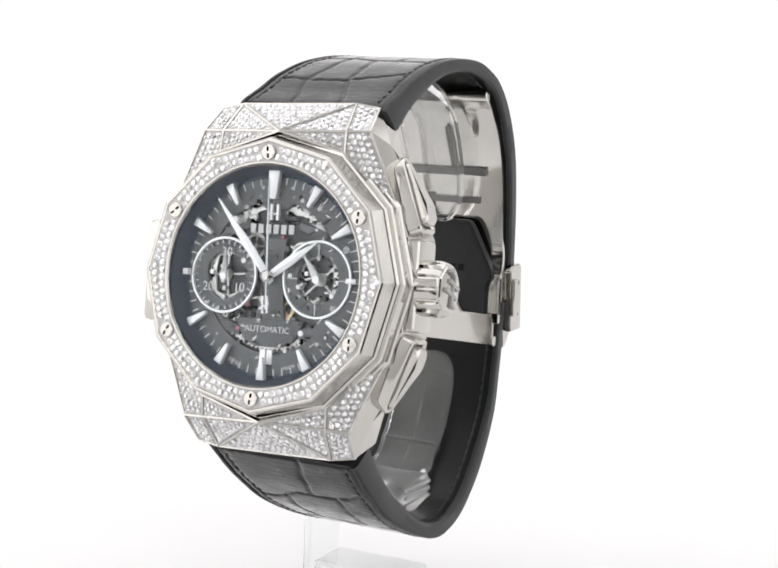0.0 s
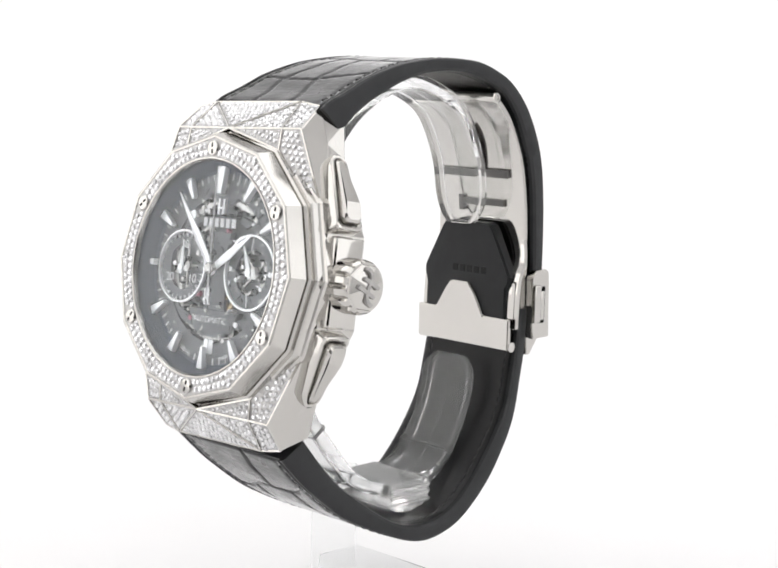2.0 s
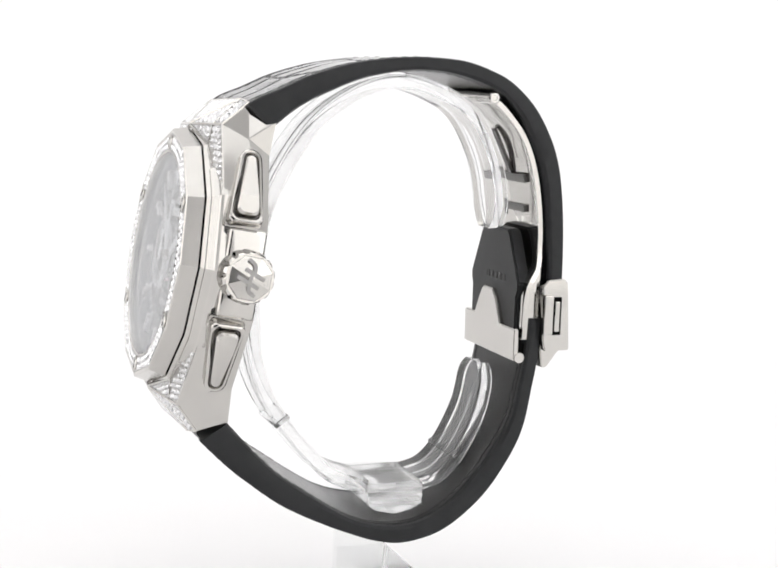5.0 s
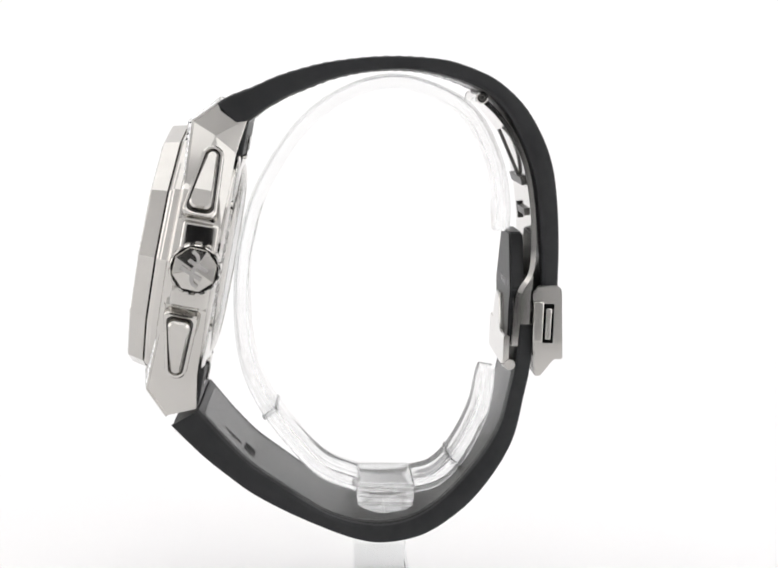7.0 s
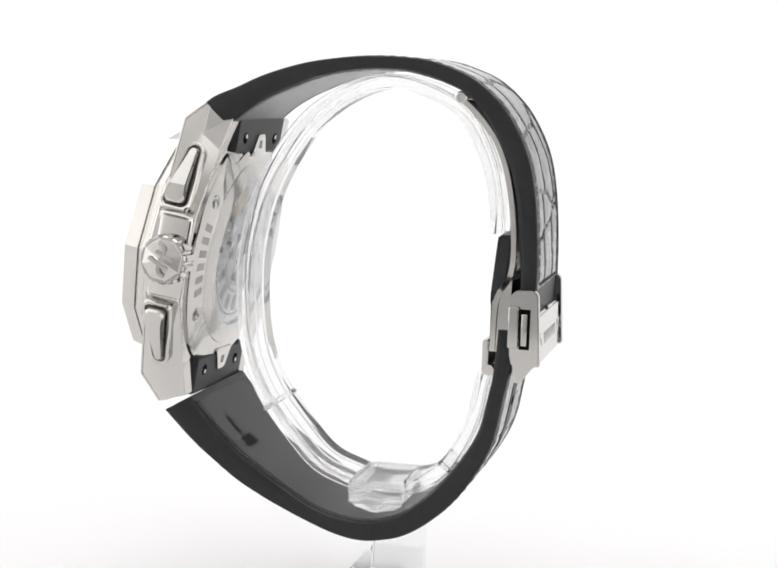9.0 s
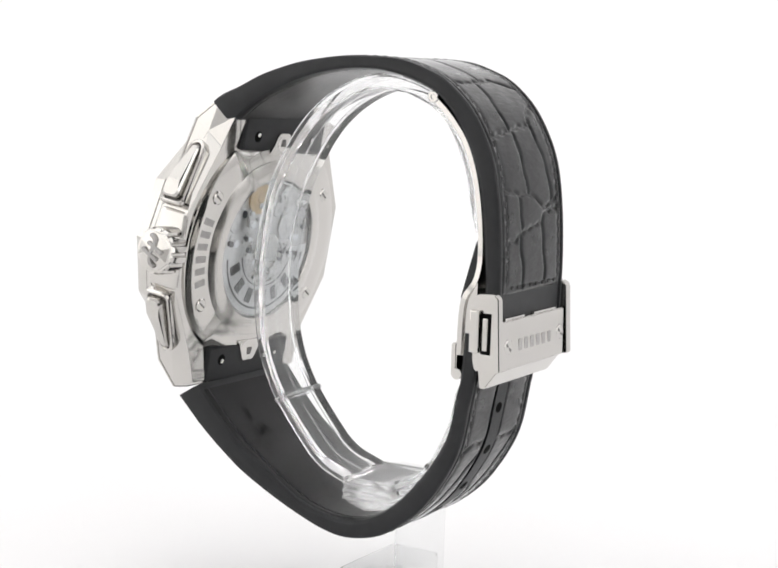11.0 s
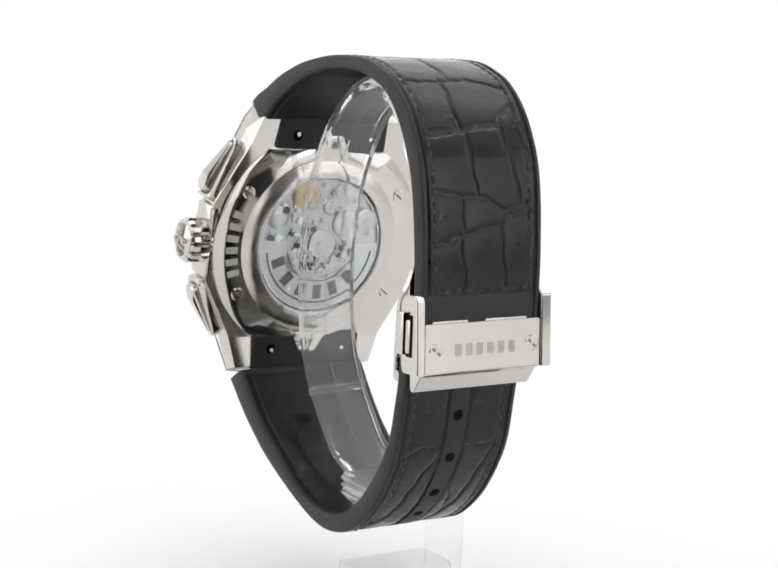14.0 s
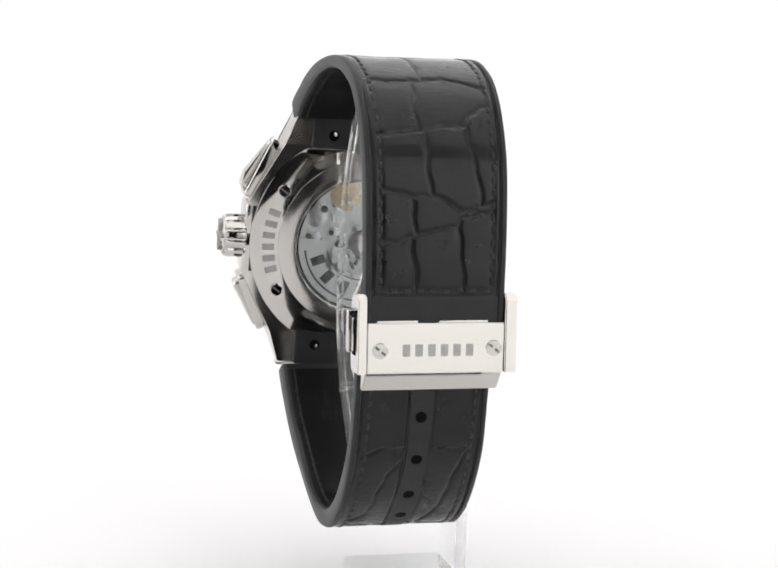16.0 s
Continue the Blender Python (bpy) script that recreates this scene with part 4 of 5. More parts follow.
LOWER = Band([(-36.7, -58.1), (-31.8, -62.9), (-27.5, -66.4), (-23.3, -69.5), (-19.0, -71.9), (-14.8, -73.9), (-10.5, -75.7), (-6.3, -77.2), (-2.0, -78.0), (2.2, -77.6),
              (6.3, -76.3), (10.4, -73.6), (14.5, -69.7), (18.4, -64.0), (20.7, -58.8), (22.0, -52.0), (22.8, -47.3), (23.2, -40.0)],
             [(-32.2, -55.4), (-27.6, -60.6), (-23.4, -64.6), (-19.1, -67.6), (-14.9, -70.4), (-10.6, -72.9), (-6.4, -74.3), (-2.1, -74.8), (1.9, -74.3), (5.6, -72.7),
              (9.2, -69.9), (12.8, -65.9), (16.0, -61.4), (18.2, -57.0), (19.3, -52.1), (20.2, -47.0), (20.6, -40.0)],
             [13.4, 13.0, 12.4, 11.9, 11.5, 11.3, 11.2, 11.1, 11.0], (-0.1, -0.3), 84)


def make_strap(name, band, s_start, s_end, label, strip, creases):
    bm = bmesh.new()
    band.body(bm)
    strap = part(name, bm, RUBBER, watch, label, smooth=True)
    # leather face as one fine relief, cut into scales along its creases
    L = band.length
    s_strip = fraction(band, 0.0, -78.0)              # the strip begins at the lowest point
    d0, d1 = s_start * L, s_end * L
    nu, nv = int((d1 - d0) / 0.24), 90
    us = np.linspace(d0, d1, nu + 1)
    half = np.array([band.half(u / L) for u in us]) - 1.1
    B = half[:, None] * np.linspace(-1, 1, nv + 1)[None, :]
    U = np.broadcast_to(us[:, None], B.shape)
    crease = np.full(B.shape, 9.0)
    wob = 0.14 * np.sin(1.1 * U + 0.7 * B) + 0.1 * np.sin(2.3 * B - 0.9 * U)
    for line in creases:
        for (ua, ba), (ub, bb) in zip(line, line[1:]):
            du, db = ub - ua, bb - ba
            t = np.clip(((U + wob - ua) * du + (B + wob - ba) * db) / max(1e-6, du * du + db * db), 0, 1)
            crease = np.minimum(crease, np.hypot(U + wob - ua - t * du, B + wob - ba - t * db))
    if strip:
        crease = np.minimum(crease, np.where(U > s_strip * L, np.abs(np.abs(B) - 1.95), 9.0))
    edge = np.minimum(half[:, None] - np.abs(B), np.minimum(U - d0, d1 - U))
    seam = np.abs(half[:, None] - np.abs(B) - 1.32)
    if not strip:
        seam = np.minimum(seam, np.abs(d1 - 1.0 - U))
    H = 0.34 - 0.36 * np.exp(-(crease / 0.3) ** 1.6) - 0.05 * np.exp(-crease / 1.2)
    H += 0.03 * np.sin(0.5 * U + 0.35 * B) * np.sin(0.43 * B - 0.2 * U) - 0.13 * np.exp(-(seam / 0.5) ** 2)
    H -= 0.4 * np.exp(-(edge / 0.3) ** 2)
    grid = np.array([[band.at(U[i, j] / L, B[i, j], H[i, j]) for j in range(nv + 1)] for i in range(nu + 1)])
    gu, gv = np.gradient(grid, axis=0), np.gradient(grid, axis=1)
    normal = np.cross(gu, gv)
    normal /= np.linalg.norm(normal, axis=2, keepdims=True)
    out = np.array(band.at(0.5, 0, 1)) - np.array(band.at(0.5, 0, 0))
    if normal[nu // 2, nv // 2] @ out < 0:
        normal = -normal
    fc = (crease[:-1, :-1] + crease[1:, 1:]) / 2
    fs = (half[:-1, None] - np.abs(B[:-1, :-1] + B[1:, 1:]) / 2)
    region = np.where((fc < 0.22) | (fs < 1.32), 0, -1)
    count = 0
    for i in range(nu):
        for j in range(nv):
            if region[i, j] == -1:
                count += 1
                todo = [(i, j)]
                region[i, j] = count
                while todo:
                    a, b = todo.pop()
                    for p, q in ((a + 1, b), (a - 1, b), (a, b + 1), (a, b - 1)):
                        if 0 <= p < nu and 0 <= q < nv and region[p, q] == -1:
                            region[p, q] = count
                            todo.append((p, q))
    panel = None
    for k in range(count + 1):
        cells = np.argwhere(region == k)
        if not len(cells):
            continue
        index, verts, norms, faces = {}, [], [], []
        for i, j in cells:
            quad = []
            for p, q in ((i, j), (i + 1, j), (i + 1, j + 1), (i, j + 1)):
                if (p, q) not in index:
                    index[p, q] = len(verts)
                    verts.append(tuple(grid[p, q] * MM))
                    norms.append(tuple(normal[p, q]))
                quad.append(index[p, q])
            faces.append(quad)
        me = bpy.data.meshes.new("leather_panel" if k == 0 else "scale")
        me.from_pydata(verts, [], faces)
        if me.polygons[0].normal @ Vector(norms[faces[0][0]]) < 0:
            me.flip_normals()
        me.polygons.foreach_set("use_smooth", [True] * len(faces))
        me.normals_split_custom_set_from_vertices(norms)
        me.materials.append(LEATHER)
        ob = new("leather_panel" if k == 0 else "scale", me)
        ob.parent = strap if k == 0 else panel
        if k == 0:
            panel = tagged(ob, "black alligator-grain leather panel")
    if strip:
        bm = bmesh.new()
        for k in range(24):
            a, b = s_strip + (s_end - s_strip) * k / 24, s_strip + (s_end - s_strip) * (k + 1) / 24
            band.patch(bm, [(a, -1.75), (b, -1.75), (b, 1.75), (a, 1.75)], 2, 6, 0.0, 0.5, 0.37)
        bmesh.ops.remove_doubles(bm, verts=bm.verts[:], dist=0.01)
        part("centre_strip", bm, RUBBER, panel, "plain strip with adjustment holes")
        for x, z in ((22.0, -53.7), (19.7, -61.2), (15.6, -68.2), (10.8, -73.2)):
            best = min((i / 400 for i in range(401)), key=lambda s: (band.at(s, 0, 0) - Vector((x, band.mid(s), z))).length)
            # closed black plug on the strip; its colour stands for the hole's shade
            bm = bmesh.new()
            pts = [bm.verts.new(band.at(best + 0.95 * math.cos(t * math.pi / 10) / L, 0.95 * math.sin(t * math.pi / 10), 0.42)) for t in range(20)]
            low = [bm.verts.new(band.at(best + 0.85 * math.cos(t * math.pi / 10) / L, 0.85 * math.sin(t * math.pi / 10), 0.1)) for t in range(20)]
            for i in range(20):
                bm.faces.new((pts[i], pts[(i + 1) % 20], low[(i + 1) % 20], low[i]))
            bm.faces.new(pts)
            part("adjustment_hole_shade", bm, SHADOW, strap, "round black plug in place of a shaded hole")
    bm = bmesh.new()
    band.stitches(bm, s_start + 0.012, s_end - 0.02, 2.42)
    if not strip:
        band.stitches(bm, 0, 1, 2.8, across=s_end - 1.0 / L)
    part("stitching", bm, THREAD, strap, "black seam stitches along both edges", kind="stuff")
    bm = bmesh.new()
    rows_in = []
    for k in range(61):
        a = 0.015 + (s_end - 0.015) * k / 60
        w = band.half(a) - 0.7
        rows_in.append([bm.verts.new(band.at(a, b, h, True)) for b, h in ((-w, -0.05), (-w + 0.25, 0.05), (-w + 1.1, 0.05), (-w + 1.35, -0.08), (-w + 1.6, 0.05),
                                                                         (w - 1.6, 0.05), (w - 1.35, -0.08), (w - 1.1, 0.05), (w - 0.25, 0.05), (w, -0.05))])
    for p, q in zip(rows_in, rows_in[1:]):
        for i in range(9):
            bm.faces.new((p[i], p[i + 1], q[i + 1], q[i]))
    part("lining", bm, LINING, strap, "smooth black lining of the strap")
    bm = bmesh.new()
    band.stitches(bm, 0.06, s_end, 2.05, inner=True)
    part("lining_stitching", bm, THREAD, strap, kind="stuff")
    return strap


def fraction(band, x, z):
    return min((i / 600 for i in range(601)), key=lambda s: (band.at(s, 0, 0) - Vector((x, band.mid(s), z))).length)


# creases of the hide: millimetres along the strap from the case, and across it
UPPER_CREASES = (
    ((47.9, -2.3), (52.8, -2.9), (56.8, -2.7), (58.4, -2.6)), ((48.2, -9), (48.4, -1.9), (47.4, 3.1), (49.1, 7.3), (49.7, 9.3)),
    ((59.4, -9), (58.5, -4.3), (58.5, -1.5), (57.9, 0.7), (57.5, 4.9), (56.4, 5.5), (54.6, 7.5), (53.9, 9)),
    ((58.5, -1.5), (61.6, -1.7), (64.9, -1.5), (68.8, -1.1)), ((57.5, 5.1), (60.3, 5.5), (62.8, 6.1), (65.6, 6.5), (70.6, 7.1)),
    ((68.2, -9), (68.9, -4.7), (69.0, -1.1), (69.8, 1.5), (70.8, 3.1), (71.4, 3.9), (70.9, 6.5), (70.2, 9)), ((68.9, -4.3), (71.1, -3.9), (75.0, -3.6)),
    ((71.5, 9), (72.2, 5.7), (72.7, 3.9), (74.0, 3.3), (74.2, 1.1), (74.7, -2.3), (75.2, -4.3), (76.1, -5.9), (76.6, -9)),
    ((74.1, 3.3), (77.2, 3.7), (80.3, 4.1), (84, 4.3)), ((75.2, -4.5), (77.9, -4.1), (80.6, -3.5), (84, -3.3)),
    ((35.5, -9.4), (37.0, -3), (36.2, 3), (34.5, 9.4)), ((36.6, -1.2), (39.7, -0.9), (44.5, -0.7), (48, -0.5)), ((22, -9.6), (22.3, -0.3), (24.0, 5), (23, 9.6)),
    ((24, 4.8), (28, 5.4), (35, 4.6)), ((22.4, -4), (29, -4.8), (36.8, -4.2)), ((10.2, 10), (9.7, -0.7), (13.1, -8.7), (13.6, -10)),
    ((0, -4.3), (2.9, -4.3), (9.2, -1.9), (15, -1.2), (22.3, -0.3)), ((0, 3.8), (4.0, 4.3), (9.6, 6.1)), ((10.4, 5.6), (17, 5.0), (23.6, 5.2)))
LOWER_CREASES = (
    ((70.4, -9), (71.8, -6.3), (71.9, -2.9), (72.0, -2)), ((71.3, 2), (71.5, 4.9), (71.9, 9)), ((71.5, -2), (69.4, -2.5), (66.3, -4.5), (61.4, -5.5), (54.6, -6.6), (52, -9)),
    ((50, 3.5), (55.2, 5.3), (60.3, 6.1), (64.8, 6.7), (68.3, 7.3), (71.6, 8.6)), ((50, -9), (49.4, -3), (50, 3.5), (48.6, 9)), ((63, 2), (59, 3.6), (54.0, 5.0)),
    ((0, -3.1), (5.6, -1.7), (12.4, -0.7)), ((15.6, 10), (15.4, 7.1), (12.5, 2.5), (12.5, -2.3), (11.7, -7.3), (9.5, -10)),
    ((12.2, -5.2), (18.5, -4.9), (27.6, -3.4)), ((14, 5.0), (21, 5.6), (27.4, 4.4)), ((26.6, -9.8), (27.6, -1.9), (27, 4), (28.6, 9.8)), ((27.4, 0.6), (33, -0.6), (38.6, 0.2)),
    ((38, -9.6), (38.8, -2), (38.2, 4), (39.6, 9.6)), ((38.6, -3.6), (44, -4.2), (49.4, -3.8)), ((38.4, 4.4), (44, 3.6), (50, 3.5)))

upper = make_strap("upper_strap", UPPER, 0.006, fraction(UPPER, 26.8, -33.6), "black rubber strap half with a leather face", False, UPPER_CREASES)
lower = make_strap("lower_strap", LOWER, 0.004, fraction(LOWER, 23.0, -45.0), "black rubber strap half with a leather face and holes", True, LOWER_CREASES)
bm = bmesh.new()
for s0, s1, b in ((0.075, 0.12, -5.6), (0.13, 0.158, -6.6), (0.13, 0.158, -5.4), (0.13, 0.158, -4.2), (0.13, 0.158, -3.0)):
    q = [LOWER.at(s, b + d, 0.09, True) for s, d in ((s0, -0.45), (s1, -0.45), (s1, 0.45), (s0, 0.45))]
    bm.faces.new([bm.verts.new(p) for p in q])
part("size_mark", bm, INK, lower, "small dark moulded marks inside the strap")


# ---------------------------------------------------------------- folding clasp
def make_clasp():
    # outer cover
    bm = bmesh.new()
    prism(bm, [(23.0, -37.6), (27.3, -37.6), (27.6, -45.4), (26.6, -46.0), (24.6, -48.7), (23.6, -48.7), (23.2, -45.0)], -10.95, 11.25,
          Matrix(((1, 0, 0, 0), (0, 0, 1, 0), (0, 1, 0, 0), (0, 0, 0, 1))), 0.0)
    bmesh.ops.bevel(bm, geom=bm.edges[:], offset=0.15, segments=2, affect="EDGES")
    clasp = part("buckle_cover", bm, STEEL, watch, "polished steel deployant buckle cover")
    for b0, b1 in ((-12.5, -11.05), (11.35, 13.3)):
        bm = bmesh.new()
        prism(bm, [(22.6, -34.4), (23.6, -33.3), (26.6, -33.1), (27.35, -33.8), (28.0, -45.5), (23.4, -45.6), (23.0, -44.2)], b0, b1,
              Matrix(((1, 0, 0, 0), (0, 0, 1, 0), (0, 1, 0, 0), (0, 0, 0, 1))))
        bmesh.ops.bevel(bm, geom=bm.edges[:], offset=0.18, segments=2, affect="EDGES")
        part("side_cheek", bm, STEEL, clasp)
    # push buttons in the cheeks
    for side, b0, b1 in ((-1, -13.1, -12.3), (1, 12.7, 13.4)):
        bm = bmesh.new()
        box(bm, 22.7, 24.4, b0 - (0.2 if side < 0 else 0), b1 + (0.2 if side > 0 else 0), -42.6, -35.8, 0.2)
        bt = part("release_button", bm, STEEL, clasp)
        # solid black strip painted as the shade round the button insert
        bm = bmesh.new()
        box(bm, 24.5, 26.2, -12.62 if side < 0 else 12.85, -12.4 if side < 0 else 13.0, -42.8, -36.2, 0.05)
        part("button_groove_shade", bm, SHADOW, clasp)
        bm = bmesh.new()
        box(bm, 24.8, 25.8, -12.95 if side < 0 else 12.9, -12.45 if side < 0 else 13.35, -42.2, -36.9, 0.2)
        part("button_insert", bm, STEEL, clasp)
    for b, z in ((-8.8, -41.9), (9.6, -41.6)):
        at = Matrix.Translation((27.35, b, z)) @ Matrix.Rotation(math.pi / 2, 4, "Y")
        bm = bmesh.new()
        lathe(bm, [(1.3, -0.3), (1.3, 0.12), (1.15, 0.2), (0.0001, 0.2)], 24, at)
        sc = part("screw", bm, STEEL, clasp)
        # dark bars on the head, coloured as the shade of its cut
        bm = bmesh.new()
        for x0, x1 in ((-1.0, -0.25), (0.25, 1.0)):
            box(bm, x0, x1, -0.2, 0.2, 0.1, 0.23, m=at @ Matrix.Rotation(0.9, 4, "Z"))
        part("slot_shade", bm, DARK, sc)
    for i in range(6):
        b = 0.5 + (i - 2.5) * 2.05
        bm = bmesh.new()
        box(bm, 27.2, 27.5, b - 0.6, b + 0.6, -42.9, -40.9, 0.0)
        part("engraving", bm, ENGRAVED, clasp, "grey bar in place of a letter")

    for b0, b1 in ((-9.4, -2.8), (0.6, 8.6)):
        bm = bmesh.new()
        box(bm, 26.3, 27.1, b0, b1, -37.62, -37.2, 0.1)
        part("spring_bar", bm, STEEL, clasp)
    # long curved blade on the inner side
    pts = spline([(12.6, 0, -2.6), (15.6, 0, -5.2), (18.9, 0, -9.4), (21.0, 0, -14.7), (22.2, 0, -21.2), (22.6, 0, -27.3), (22.2, 0, -31.5), (20.3, 0, -35.2), (19.9, 0, -43.6)], 40)
    bm = bmesh.new()
    rings = []
    for k, p in enumerate(pts):
        t = (pts[min(k + 1, 40)] - pts[max(k - 1, 0)]).normalized()
        nrm = Vector((t.z, 0, -t.x)) * 0.42
        w = 10.2 if k < 26 else 10.2 + min(1.0, (k - 26) * 0.2)
        rings.append([bm.verts.new(p + nrm * f + Vector((0, -0.3 + b, 0))) for f, b in ((1, -w), (1, w), (-1, w), (-1, -w))])
    for a, b in zip(rings, rings[1:]):
        for i in range(4):
            bm.faces.new((a[i], a[(i + 1) % 4], b[(i + 1) % 4], b[i]))
    bm.faces.new(rings[0])
    bm.faces.new(rings[-1][::-1])
    blade = part("folding_blade", bm, STEEL, watch, "long polished blade of the folding clasp")
    bm = bmesh.new()
    lathe(bm, [(0.95, -10.2), (0.95, 9.6)], 24, Matrix.Translation((13.0, 0, -2.7)) @ Matrix.Rotation(-math.pi / 2, 4, "X"))
    part("hinge_pin", bm, STEEL, blade)
    for b in (-10.5, 9.9):
        bm = bmesh.new()
        lathe(bm, [(1.0, -0.35), (1.0, 0.1), (0.8, 0.2), (0.45, 0.2), (0.4, 0.08), (0.0001, 0.08)], 24, Matrix.Translation((13.0, b, -2.7)) @ Matrix.Rotation(math.pi / 2 * (1 if b < 0 else -1), 4, "X"))
        part("hinge_cap", bm, STEEL, blade)
    # dark bars on the uncut blade, coloured as the shade of its cut-outs
    for x0, z0, x1, z1, b0, b1 in ((17.0, -8.0, 20.6, -15.6, -2.2, -0.9), (20.4, -15.6, 20.9, -17.0, -7.5, 7.5), (21.4, -20.5, 21.8, -23.4, 3.0, 4.2), (21.5, -21.0, 21.7, -22.2, -6.0, 4.2)):
        bm = bmesh.new()
        L = math.hypot(x1 - x0, z1 - z0)
        m = Matrix.Translation(((x0 + x1) / 2, 0, (z0 + z1) / 2)) @ Matrix.Rotation(math.atan2(x1 - x0, z1 - z0), 4, "Y")
        box(bm, -0.25, 0.25, b0, b1, -L / 2, L / 2, m=m)
        part("blade_slot_shade", bm, DARK, blade, "dark bar in place of a shaded cut-out in the blade")
    # black pad
    flip = Matrix(((0, 0, 1, 0), (1, 0, 0, 0), (0, 1, 0, 0), (0, 0, 0, 1)))
    bm = bmesh.new()
    prism(bm, [(-4.9, -25.2), (5.4, -25.2), (6.2, -26.0), (10.5, -34.2), (10.4, -35.8), (9.9, -36.6), (9.9, -43.0), (-9.3, -43.0), (-9.3, -36.6), (-9.9, -35.8), (-10.0, -34.2), (-5.7, -26.0)], 19.0, 21.4, flip)
    bmesh.ops.bevel(bm, geom=bm.edges[:], offset=0.3, segments=2, affect="EDGES")
    pad = part("clasp_pad", bm, RUBBER, watch, "black pad inside the clasp")
    bm = bmesh.new()
    for i in range(5):
        box(bm, 18.93, 19.1, -4.6 + i * 1.7, -3.4 + i * 1.7, -34.4, -33.2)
    part("pad_mark", bm, LINING, pad, "faint moulded marks")
    # polished inner plate with a tongue
    bm = bmesh.new()
    prism(bm, [(-10.9, -47.4), (10.9, -47.4), (11.0, -41.4), (6.6, -41.4), (4.6, -38.0), (3.2, -36.2), (-1.0, -36.2), (-2.6, -38.0), (-4.8, -41.9), (-10.9, -41.9)], 18.2, 19.2, flip)
    bmesh.ops.bevel(bm, geom=bm.edges[:], offset=0.2, segments=2, affect="EDGES")
    part("clasp_plate", bm, STEEL, watch, "polished inner plate of the clasp")
    bm = bmesh.new()
    lathe(bm, [(0.9, -11.0), (0.9, 11.0)], 20, Matrix.Translation((19.4, 0, -46.9)) @ Matrix.Rotation(-math.pi / 2, 4, "X"))
    part("hinge_pin", bm, STEEL, watch)
    # cheeks of the fold
    for b0, b1 in ((-11.0, -10.35), (10.0, 10.7)):
        bm = bmesh.new()
        prism(bm, [(19.6, -35.4), (21.0, -34.2), (21.9, -31.8), (22.7, -31.8), (22.6, -36.0), (22.3, -43.7), (19.4, -43.7)], b0, b1,
              Matrix(((1, 0, 0, 0), (0, 0, 1, 0), (0, 1, 0, 0), (0, 0, 0, 1))))
        part("fold_cheek", bm, STEEL, watch)


make_clasp()


# ---------------------------------------------------------------- clear display stand
stand = tagged(new("display_stand"), "clear acrylic display stand with a C-shaped cuff", "display stand")
stand.matrix_basis = pose(0, 0, LIFT)


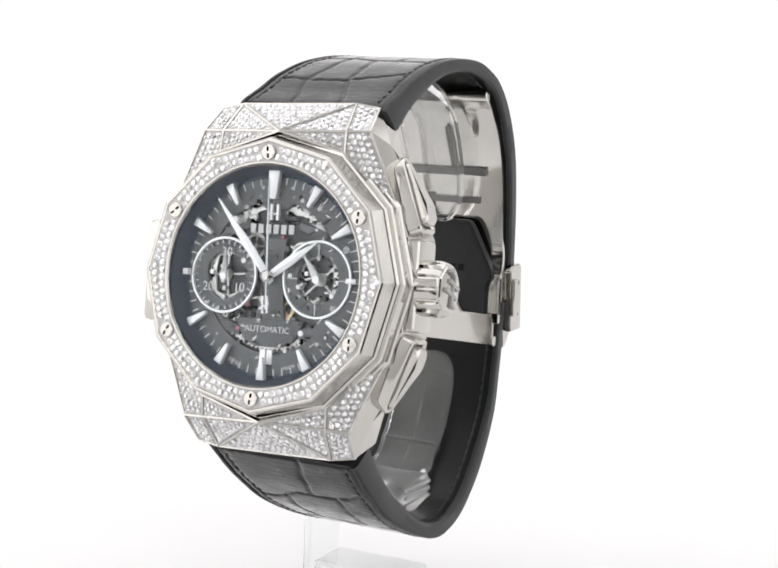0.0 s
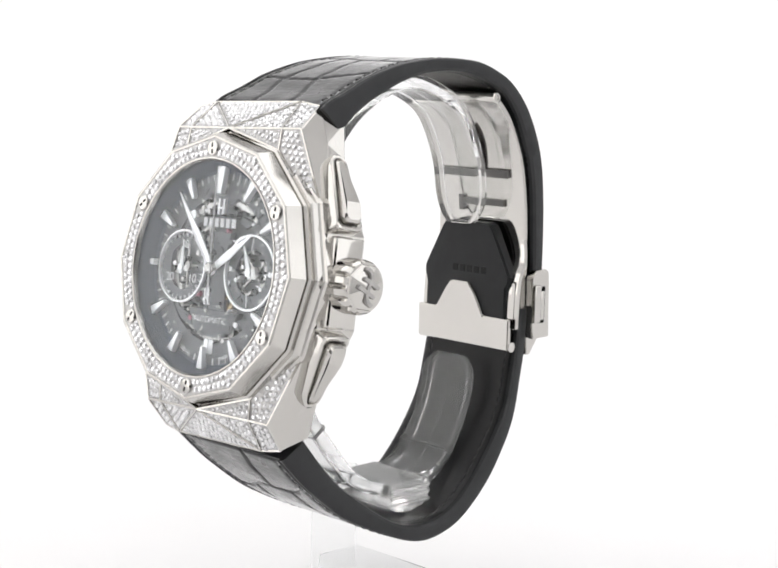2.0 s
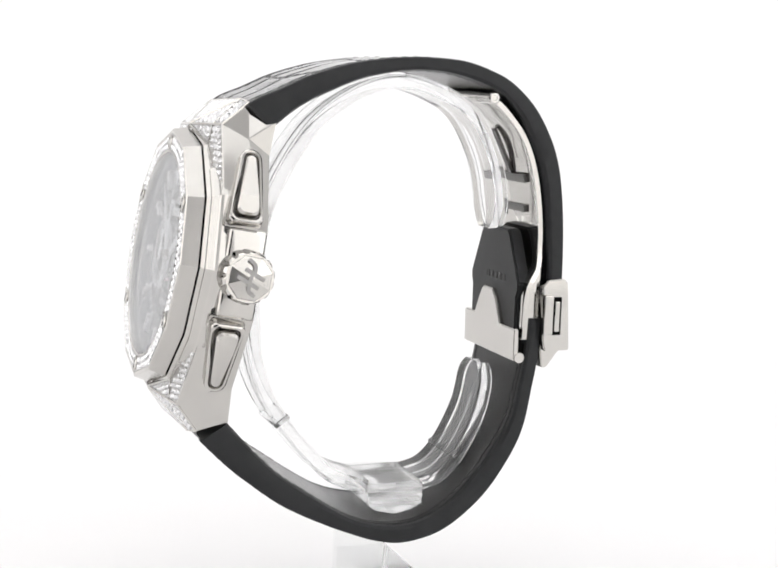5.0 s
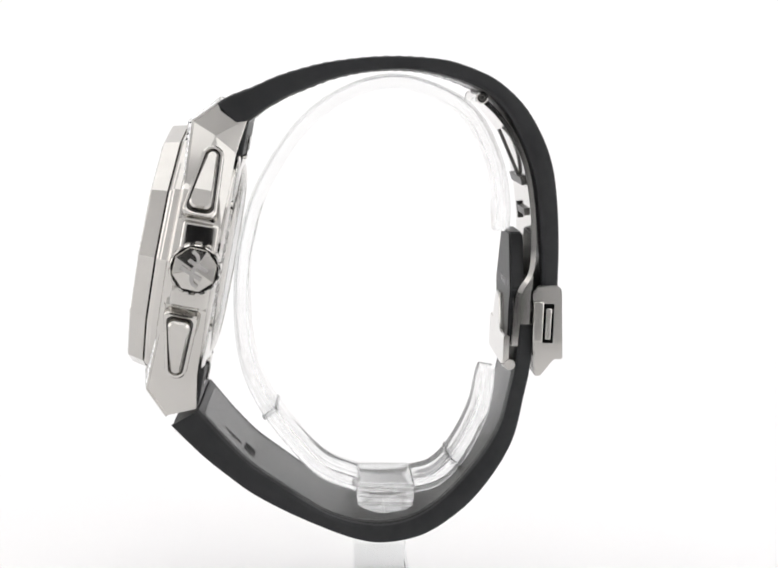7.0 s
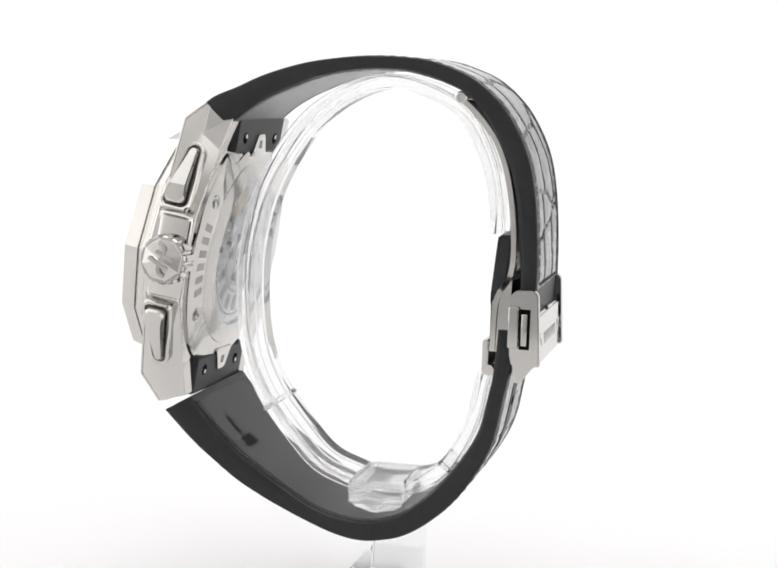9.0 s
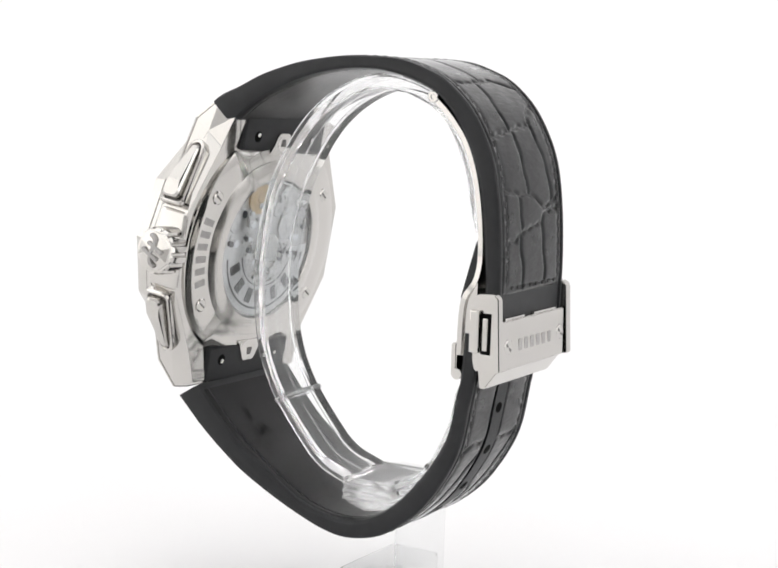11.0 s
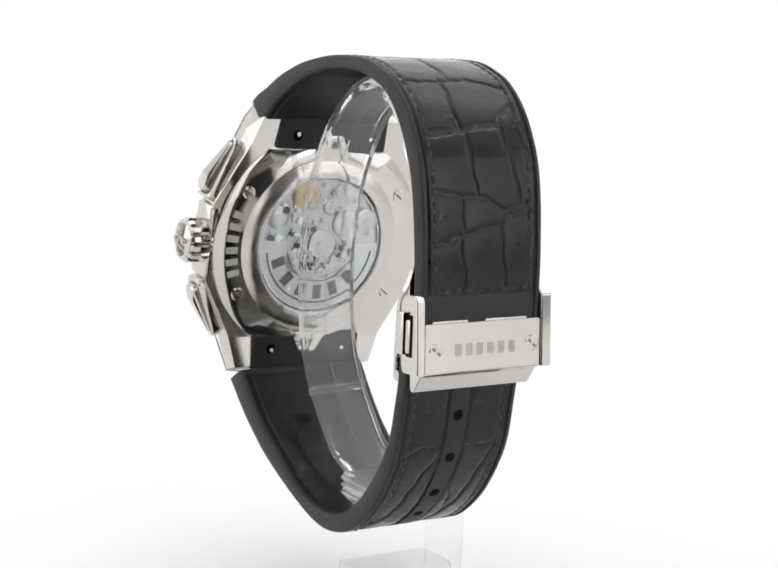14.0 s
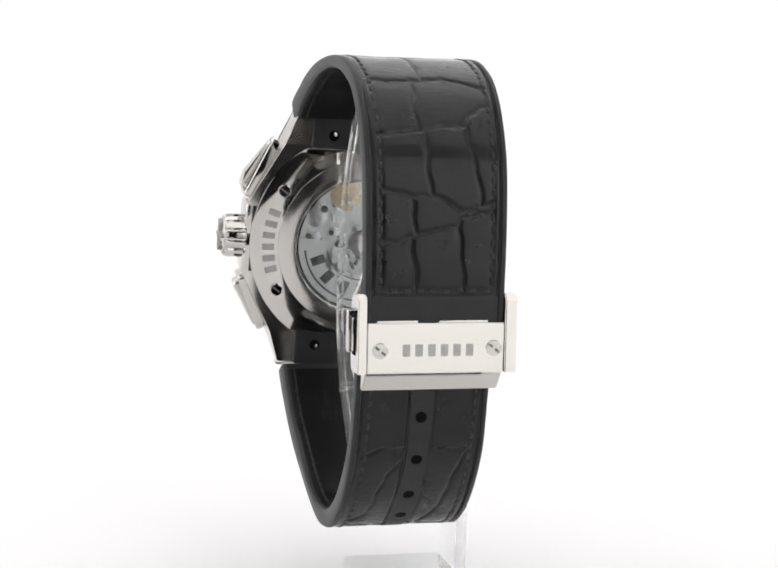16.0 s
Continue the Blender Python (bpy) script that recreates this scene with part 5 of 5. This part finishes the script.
def make_stand():
    front = [(19.0, 0, -25.4), (18.7, 0, -19.8), (17.2, 0, -13.1), (13.3, 0, -5.8), (8.0, 0, -2.0), (-0.6, 0, 0.3), (-9.0, 0, -1.9), (-17.0, 0, -8.0), (-23.4, 0, -18.4),
             (-26.2, 0, -28.2), (-26.9, 0, -36.9), (-26.0, 0, -47.4), (-22.6, 0, -56.1), (-15.9, 0, -64.6), (-11.4, 0, -68.6), (-5.5, 0, -70.8)]
    rear = [(17.6, 0, -49.6), (16.2, 0, -57.6), (12.6, 0, -65.2), (8.7, 0, -69.4), (4.6, 0, -70.8)]
    for path, n, side in ((front, 100, 1), (rear, 36, -1)):
        pts = spline(path, n)
        bm = bmesh.new()
        rings = []
        for k, p in enumerate(pts):
            t = (pts[min(k + 1, n)] - pts[max(k - 1, 0)]).normalized()
            nrm = Vector((-t.z, 0, t.x)) * side
            w = 5.4 * (1 if k > 5 else math.sqrt(1 - (1 - (k + 0.8) / 6.2) ** 2))
            rings.append([bm.verts.new(p + nrm * f + Vector((0, 1.2 + b, 0)))
                          for f, b in ((-0.5, -w + 0.3), (-0.5, -w + 0.9), (0.1, -w + 1.2), (0.1, w - 1.2), (-0.5, w - 0.9), (-0.5, w - 0.3), (-0.2, w), (1.7, w), (2.0, w - 0.3), (2.0, -w + 0.3), (1.7, -w), (-0.2, -w))])
        for a, b in zip(rings, rings[1:]):
            for i in range(12):
                bm.faces.new((a[i], a[(i + 1) % 12], b[(i + 1) % 12], b[i]))
        bm.faces.new(rings[0])
        bm.faces.new(rings[-1][::-1])
        arm = part("cuff_arm", bm, ACRYLIC, stand, "clear curved acrylic arm of the cuff")
        bm = bmesh.new()
        for k in range(8, n):
            p, q = pts[k], pts[k + 1]
            t = (q - p).normalized()
            nrm = Vector((-t.z, 0, t.x)) * side * 0.12
            vs = [bm.verts.new(v + nrm * f + Vector((0, 1.2 + b, 0))) for v in (p, q) for f, b in ((1.0, -0.22), (-1.2, 0), (1.0, 0.22))]
            bm.faces.new((vs[0], vs[1], vs[4], vs[3]))
            bm.faces.new((vs[1], vs[2], vs[5], vs[4]))
        bmesh.ops.remove_doubles(bm, verts=bm.verts[:], dist=0.01)
        part("seam", bm, FROST, arm, "fine raised seam along the arm")
        k = n - (16 if side == 1 else 12)
        t = (pts[k + 1] - pts[k]).normalized()
        nrm = Vector((-t.z, 0, t.x)) * side
        m = Matrix(((t.x, 0, nrm.x, pts[k].x), (t.y, 1, nrm.y, pts[k].y + 1.2), (t.z, 0, nrm.z, pts[k].z), (0, 0, 0, 1)))
        bm = bmesh.new()
        box(bm, -0.45, 0.45, -5.6, 5.6, -0.8, 2.2, 0.25, m=m)
        part("cross_rib", bm, ACRYLIC, arm, "raised rib across the arm")
    bm = bmesh.new()
    prism(bm, [(-5.4, -69.2), (4.4, -69.0), (4.5, -72.4), (3.4, -73.8), (-0.6, -74.7), (-4.4, -73.8), (-5.4, -72.6)], -6.0, 7.6,
          Matrix(((1, 0, 0, 0), (0, 0, 1, 0), (0, 1, 0, 0), (0, 0, 0, 1))))
    bmesh.ops.bevel(bm, geom=bm.edges[:], offset=0.3, segments=2, affect="EDGES")
    part("cuff_block", bm, FROST, stand, "pale frosted block that holds the cuff")
    for z in (-70.2, -71.5, -72.8):
        bm = bmesh.new()
        box(bm, -5.2, 4.3, -6.5, -6.05, z - 0.3, z + 0.3, 0.15)
        part("clip_rib", bm, FROST, stand)
    bm = bmesh.new()
    box(bm, -5.4, 4.4, 11.75, 13.7, -94.0, -70.4, 0.4)
    box(bm, -5.2, 4.2, 7.7, 11.75, -73.2, -70.6, 0.2)
    part("upright", bm, PALE, stand)
    bm = bmesh.new()
    box(bm, -5.4, 4.4, -6.5, 11.6, -94.0, -85.4, 0.7)
    part("base", bm, PALE, stand, "clear acrylic foot block")


make_stand()


# ---------------------------------------------------------------- movement
def motions():
    turns = ((0, 62.81), (2, 45.82), (4, 28.66), (6, 11.38), (8, -6.0), (10, -23.43), (12, -40.87), (14, -58.28), (16, -75.63))
    for thing in (watch, stand):
        walk(thing, [(t, pose(0, 0, LIFT, 0, 0, a)) for t, a in turns])
    walk(seconds_pointer, [(t, HEAD @ pose(0.008, -0.00005, -0.00285, 0, 0, 34.0 - 6.0 * t)) for t in (0, 4, 8, 12, 16)])


motions()
